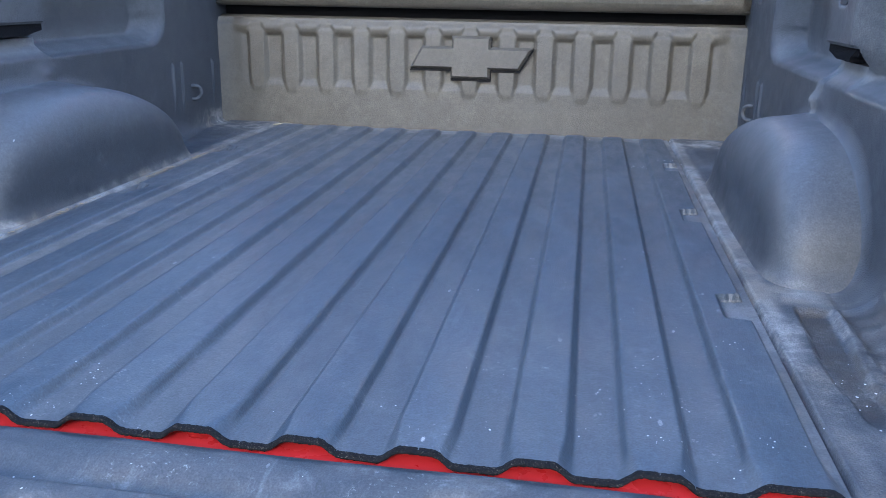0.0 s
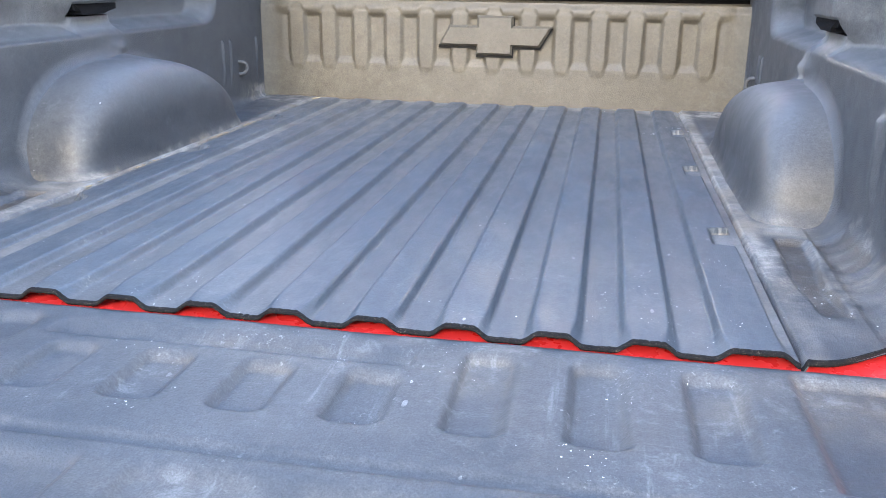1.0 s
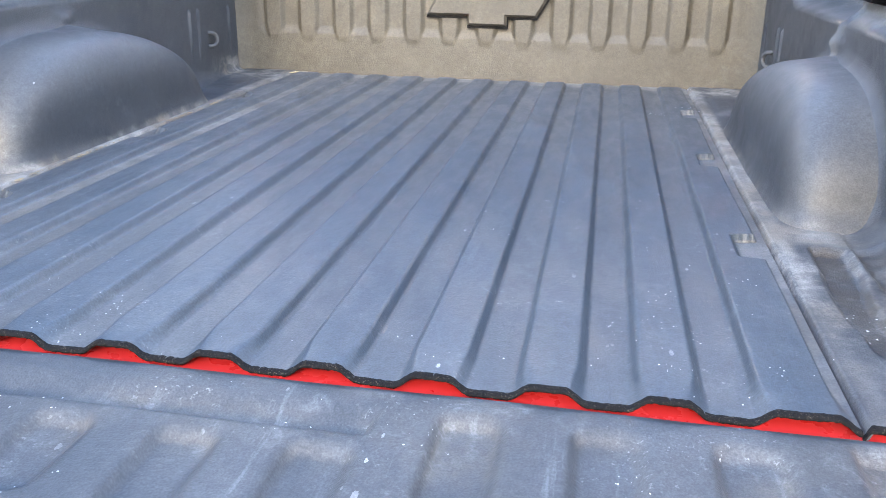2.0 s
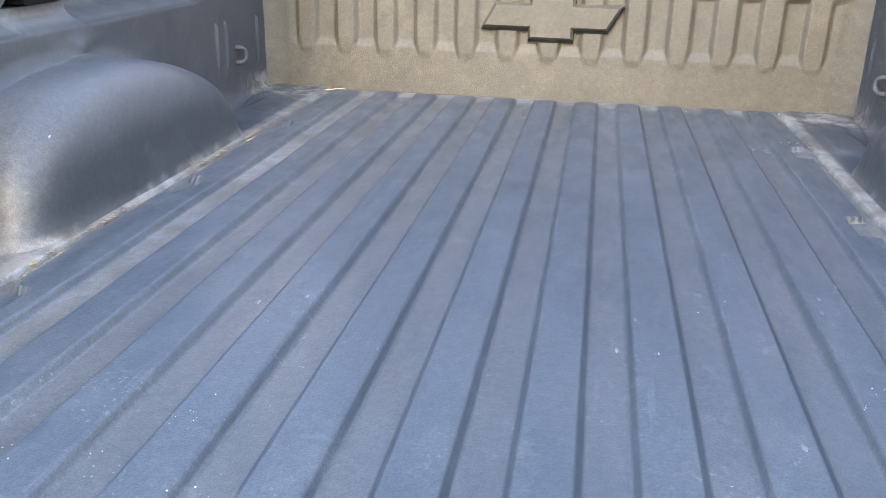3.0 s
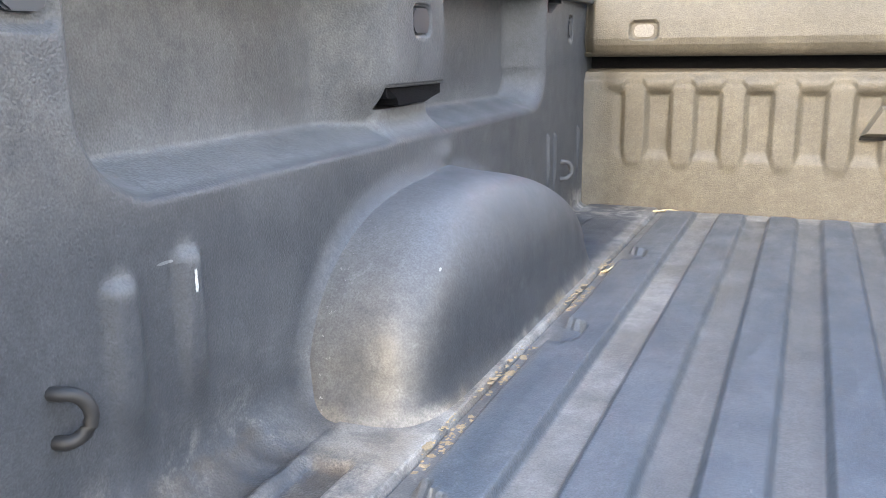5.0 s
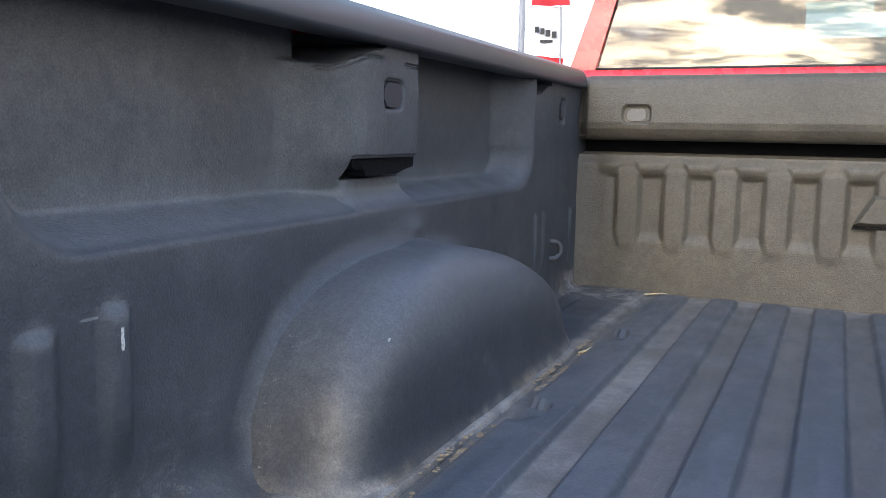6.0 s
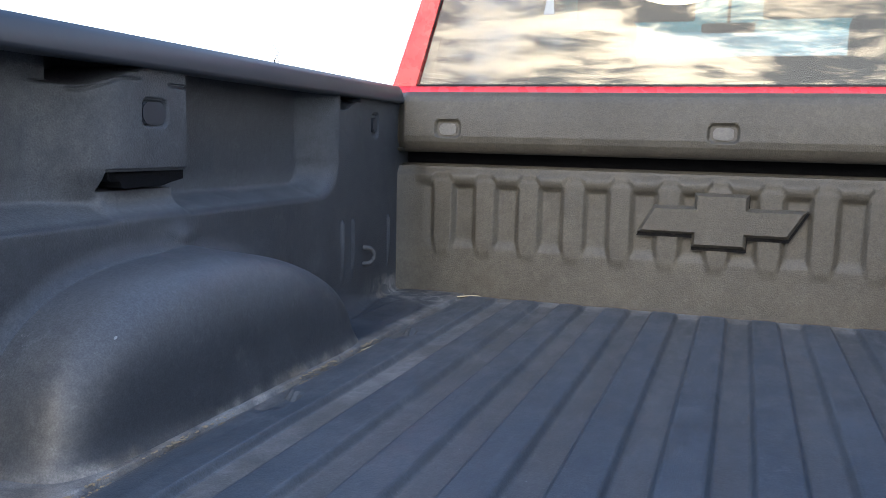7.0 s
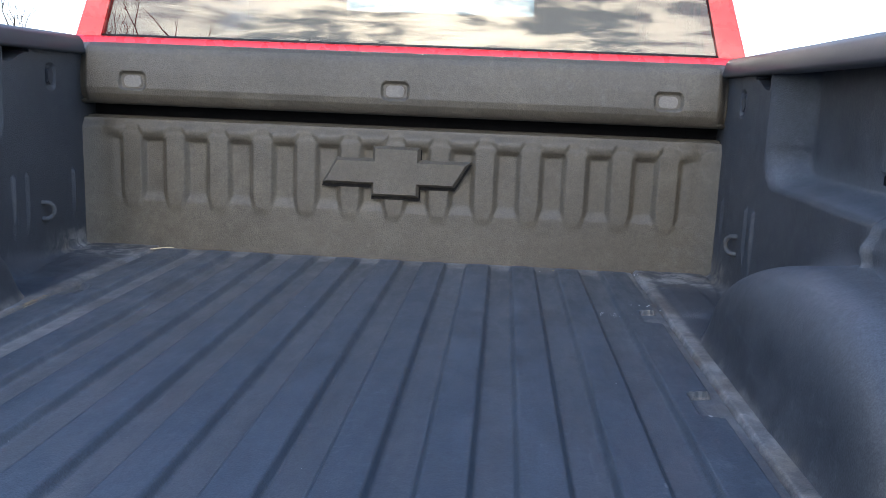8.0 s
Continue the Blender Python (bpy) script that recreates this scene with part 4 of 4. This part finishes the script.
prism("window_header", [cab_pt(-0.70, WIN_Z1), cab_pt(0.70, WIN_Z1), cab_pt(0.70, 1.03), cab_pt(-0.70, 1.03)], (0, 0.06, 0), M_RED, cab)
hw = 0.797
g0, g1 = hw, hw - tum * (WIN_Z1 - 0.535)
rear_window = prism("rear_window", [cab_pt(-g0, WIN_Z0, 0.012), cab_pt(g0, WIN_Z0, 0.012), cab_pt(g1, WIN_Z1, 0.012), cab_pt(-g1, WIN_Z1, 0.012)], (0, 0.005, 0), M_GLASS, cab, "dark tinted rear window mirroring a cloudy sky")
rear_window.visible_shadow = False
for a, b in (((-g0, WIN_Z0), (g0, WIN_Z0)), ((-g0, WIN_Z0), (-g1, WIN_Z1)), ((g0, WIN_Z0), (g1, WIN_Z1)), ((-g1, WIN_Z1), (g1, WIN_Z1))):
    part("window_seal", tube_bm(bmesh.new(), [cab_pt(*a, 0.010), cab_pt(*b, 0.010)], [0.0032, 0.0032], 8), M_DARK, rear_window, "thin black rubber window seal", True)
box("dashboard", -0.85, 0.85, 3.3, 3.75, 0.0, 0.735, M_CABIN, cab, "dark dashboard")
ws = prism("windshield", [(-0.80, 3.90, 0.52), (0.80, 3.90, 0.52), (0.66, 3.52, 1.02), (-0.66, 3.52, 1.02)], (0, 0.006, 0), M_CLEAR, cab, "clear windshield")
ws.visible_shadow = False
prism("shade_band", [(-0.72, 3.628, 0.868), (0.72, 3.628, 0.868), (0.66, 3.512, 1.02), (-0.66, 3.512, 1.02)], (0, 0.003, 0), M_TEAL, ws, "teal tinted strip along the top")
prism("sticker", [cab_pt(-0.458, 0.715, 0.0105), cab_pt(-0.430, 0.715, 0.0105), cab_pt(-0.434, 0.752, 0.0105), cab_pt(-0.452, 0.752, 0.0105)], (0, 0.001, 0), M_STICKER, rear_window, "small pale sticker")
for x0, x1 in ((-0.64, -0.17), (0.08, 0.56)):
    box("sun_visor", x0, x1, 3.425, 3.445, 0.885, 1.00, M_VISOR, cab, "grey folded sun visor", 0.010)
mirror = box("rear_view_mirror", -0.145, 0.055, 3.40, 3.43, 0.836, 0.874, M_CABIN, cab, "small dark rear-view mirror", 0.010)
part("mirror_stalk", tube_bm(bmesh.new(), [(-0.045, 3.425, 0.870), (-0.045, 3.46, 0.905), (-0.045, 3.53, 0.985)], [0.008, 0.007, 0.009], 8), M_CABIN, mirror, "", True)
for xc in (-0.56, 0.56):
    box("seat_back", xc - 0.25, xc + 0.25, 3.05, 3.20, -0.1, 0.66, M_CABIN, cab, "dark seat back", 0.04)
    box("headrest", xc - 0.20, xc + 0.20, 3.10, 3.20, 0.66, 0.86, M_CABIN, cab, "dark headrest", 0.035)

# wheels carry the truck
def wheel(x, y):
    hub = Vector((x, y, -0.46))
    bm = bmesh.new()
    prof = [(0.24, -0.10), (0.34, -0.125), (0.395, -0.10), (0.40, 0.0), (0.395, 0.10), (0.34, 0.125), (0.24, 0.10)]
    rings = []
    for i in range(40):
        a = 2 * math.pi * i / 40
        rings.append([bm.verts.new(hub + Vector((q, r * math.cos(a), r * math.sin(a)))) for r, q in prof])
    for i in range(40):
        for j in range(len(prof) - 1):
            bm.faces.new((rings[i][j], rings[i][j + 1], rings[(i + 1) % 40][j + 1], rings[(i + 1) % 40][j]))
    wl = hang(part("wheel", bm, M_RUBBER, truck, "black tyre on a grey rim", True))
    bm = bmesh.new()
    tube_bm(bm, [hub + Vector((-0.09, 0, 0)), hub + Vector((0.09, 0, 0))], [0.24, 0.24], 32)
    part("rim", bm, M_STEEL, wl, "grey wheel rim")


for side in (-1, 1):
    wheel(side * 0.815, 0.93)
    wheel(side * 0.86, 4.55)
hang(box("hood", -0.90, 0.90, 4.0, 5.1, -0.45, 0.42, M_RED, truck, "red front of the truck", 0.06))

# ---- loose dirt in the bed ----
rng = random.Random(7)


def clod_bm(bm, x, y, z, r, flat=0.5):
    vs = []
    for i in range(5):
        a = 2 * math.pi * i / 5 + rng.random()
        vs.append(bm.verts.new((x + r * math.cos(a) * rng.uniform(0.6, 1.3), y + r * math.sin(a) * rng.uniform(0.6, 1.5), z)))
    top = bm.verts.new((x + rng.uniform(-0.3, 0.3) * r, y, z + r * flat))
    for i in range(5):
        bm.faces.new((vs[i], vs[(i + 1) % 5], top))
    bm.faces.new(list(reversed(vs)))


def surface(x, y):
    return floor_z(x, y) if y >= 0 else gate_z(x, y)


bm = bmesh.new()
for i in range(280):
    y = rng.choice((rng.gauss(1.12, 0.04), rng.gauss(0.78, 0.05), rng.gauss(0.58, 0.03), rng.gauss(1.32, 0.03), rng.gauss(1.12, 0.05)))
    x = rng.choice((-0.599, -0.609)) + rng.gauss(0, 0.0035)
    clod_bm(bm, x, y, floor_z(x, y) if x > -0.6055 else -0.0006, rng.uniform(0.001, 0.0032), 0.3)
for i in range(60):
    y = rng.choice((rng.gauss(1.12, 0.035), rng.gauss(0.78, 0.05), rng.gauss(0.58, 0.04), rng.gauss(1.30, 0.02)))
    x = rng.choice((-0.599, -0.610)) + rng.gauss(0, 0.003)
    clod_bm(bm, x, y, floor_z(x, y) if x > -0.6055 else -0.0006, rng.uniform(0.003, 0.0065), 0.12)
dirt = part("dry_dirt", bm, M_DIRT, None)
tagged(dirt, "crumbs of dry tan dirt along the floor seam", "dirt", kind="stuff")

bm = bmesh.new()
spots = [(rng.uniform(-0.56, 0.58), rng.uniform(0.01, 0.22)) for i in range(24)] + [(rng.uniform(0.42, 0.60), rng.uniform(0.01, 0.40)) for i in range(12)] + [(rng.uniform(-0.2, 0.6), rng.uniform(-0.26, -0.03)) for i in range(14)] + [(0.505, 1.48), (0.43, 1.885), (0.56, 1.86), (0.30, 0.62)]
for cx, cy in spots:
    for i in range(rng.choice((2, 4, 7, 11))):
        x, y = cx + rng.gauss(0, 0.014), cy + rng.gauss(0, 0.014)
        if abs(y) > 0.008:
            clod_bm(bm, x, y, surface(x, y), rng.choice((0.0004, 0.0005, 0.0007, 0.0011)), 0.2)
for i in range(60):
    x, y = rng.choice((rng.gauss(0.68, 0.03), rng.gauss(0.64, 0.02))), rng.choice((rng.gauss(0.12, 0.04), rng.gauss(0.25, 0.03)))
    clod_bm(bm, x, y, -0.001, rng.choice((0.0006, 0.001, 0.0018)), 0.2)
for i in range(70):
    x, y = rng.uniform(-0.58, 0.6), rng.uniform(0.02, 1.9)
    clod_bm(bm, x, y, surface(x, y), rng.choice((0.0004, 0.0005, 0.0008)), 0.2)
for cx, cy in ((0.508, 1.48), (0.498, 1.49), (0.43, 1.885), (0.35, 1.88), (0.61, 1.88), (0.66, 1.86), (0.70, 1.84), (0.58, 1.53)):
    for i in range(6):
        x, y = cx + rng.gauss(0, 0.012), cy + rng.gauss(0, 0.006)
        clod_bm(bm, x, y, floor_z(x, y) if abs(x) < 0.6055 else -0.0005, rng.choice((0.001, 0.0016, 0.0026)), 0.2)
flecks = part("white_flecks", bm, M_FLECK, None)
tagged(flecks, "small white flecks scattered over the liner", "debris", kind="stuff")


def straw(x, y, z, turn, length):
    bm = bmesh.new()
    for k in range(3):
        pts = []
        for i in range(9):
            f = i / 8 - 0.5
            a = turn + 0.12 * k
            pts.append((x + length * f * math.cos(a) * (1 - 0.15 * k), y + length * f * math.sin(a) + 0.004 * k * math.sin(f * 9) - 0.003 * k, z + 0.0016 + 0.003 * math.sin((f + 0.5) * math.pi) * (k + 1) * 0.6))
        tube_bm(bm, pts, [0.0009 + 0.0009 * math.sin((i / 8) * math.pi) for i in range(9)], 6)
    ob = part("straw", bm, M_STRAW, None, "", True)
    return tagged(ob, "dry golden straw lying against the bulkhead foot", "straw")


straw(-0.59, 1.902, -0.006, 0.03, 0.13)
tagged(straw(-0.59, 1.305, -0.006, 0.9, 0.05), "short dry straw lying on the floor seam")
tagged(straw(0.43, 1.893, -0.006, -0.1, 0.045), "short pale straw at the foot of the bulkhead")


# ---- round about: pole, banner, bare trees ----
def bearing(deg, far):
    """A place that many degrees left of straight ahead."""
    return (-0.1 - far * math.sin(radians(deg)), -0.1 + far * math.cos(radians(deg)))


px, py = bearing(20.15, 26)
bm = bmesh.new()
tube_bm(bm, [(px, py, -0.86), (px, py, 3.0), (px, py, 9.0)], [0.11, 0.10, 0.07], 12)
pole = part("lamp_post", bm, M_POLE, None, "", True)
tagged(pole, "slim grey metal post standing in the lot", "post")
qx, qy = bearing(18.75, 24)


def cloth(name, z0, z1, w0, w1, mat, parent, label):
    return sheet(name, lambda u, v: (qx + (w0 + (w1 - w0) * v) * (u - 0.35), qy + 0.06 * math.sin(u * 7 + v * 3), z0 + (z1 - z0) * v + 0.10 * (u - 0.5) * math.sin(v * 5)), span(0, 1, 14), span(0, 1, 10), mat, parent, label, 0.01, (0, -1, 0))


banner = new("banner_flag")
tagged(banner, "red and white advertising flag on a thin pole", "flag")
bm = bmesh.new()
tube_bm(bm, [(qx + 0.50, qy, -0.86), (qx + 0.50, qy, 3.2), (qx + 0.42, qy, 5.2)], [0.03, 0.025, 0.015], 8)
part("flag_pole", bm, M_POLE, banner, "", True)
cloth("cloth_low", 1.20, 2.55, 0.45, 0.95, M_BANNER, banner, "red lower cloth")
cloth("cloth_middle", 2.55, 3.90, 0.95, 1.10, M_WHITE, banner, "white middle cloth")
cloth("cloth_top", 3.90, 5.00, 1.10, 0.85, M_BANNER, banner, "red upper cloth")
for i, (dx, wd, zz, ht) in enumerate(((-0.16, 0.11, 3.28, 0.16), (0.00, 0.11, 3.23, 0.16), (0.16, 0.13, 3.18, 0.17), (0.34, 0.13, 3.13, 0.17), (0.12, 0.36, 2.96, 0.07))):
    box("mark", qx + dx - wd / 2, qx + dx + wd / 2, qy - 0.10, qy - 0.085, zz - ht / 2, zz + ht / 2, M_DARK, banner, "dark unreadable mark", 0.0)


def bare_tree(x, y, height, seed, spread=0.5):
    r = random.Random(seed)
    tree = new("bare_tree")
    tree.location = (x, y, -0.86)
    bm, tw = bmesh.new(), bmesh.new()

    def grow(bmx, p, d, length, rad, depth):
        pts, q = [Vector(p)], Vector(p)
        for i in range(4):
            d = (d + Vector((r.uniform(-1, 1), r.uniform(-1, 1), r.uniform(-0.3, 0.7))) * 0.16).normalized()
            q = q + d * length / 4
            pts.append(q.copy())
        tube_bm(bmx, pts, [rad * (1 - 0.12 * i) for i in range(5)], 6 if depth > 2 else 4, False)
        if depth == 0:
            return
        for i in range(r.choice((2, 3, 3))):
            a = r.uniform(0, 6.28)
            side_way = Vector((math.cos(a), math.sin(a), r.uniform(-0.1, 0.6)))
            grow(tw if depth < 4 else bmx, pts[r.choice((2, 3, 4))], (d + side_way * spread * r.uniform(0.7, 1.4)).normalized(), length * r.uniform(0.55, 0.8), rad * 0.55, depth - 1)

    grow(bm, (0, 0, 0), Vector((0, 0, 1)), height * 0.36, height * 0.022, 5)
    part("trunk", bm, M_BARK, tree, "", True)
    tagged(part("twigs", tw, M_BARK, tree, "", True), kind="stuff")
    return tagged(tree, "leafless tree with thin dark twigs", "tree", "bare trees round the lot")


tx, ty = bearing(29.6, 30)
bare_tree(tx, ty, 4.6, 3)
tx, ty = bearing(31.2, 38)
bare_tree(tx, ty, 4.2, 5)
for x, y, h, sd in ((-15.2, -33.8, 12.8, 11), (-12.3, -34.4, 13.4, 12), (-13.2, -34.0, 12.6, 13), (-17.5, -38, 12.4, 14), (-10.3, -36.6, 13.0, 15)):
    bare_tree(x, y, h, sd, 0.75)

# a ribbed blue box stands in for an unidentified blue thing far behind
cx, cy = bearing(26.2, 24)
container = new("blue_stand_in")
container.location = (cx, cy, -0.86)
tagged(container, "blue ribbed box standing in for an unidentified thing on the lot", "container")
box("stand_in_body", -0.45, 2.2, 0.0, 2.4, 0.0, 2.40, M_BLUE, container, "", 0.03)
for i in range(10):
    box("rib", -0.38 + i * 0.25, -0.26 + i * 0.25, -0.03, 0.0, 0.1, 2.3, M_BLUE, container, "", 0.01)
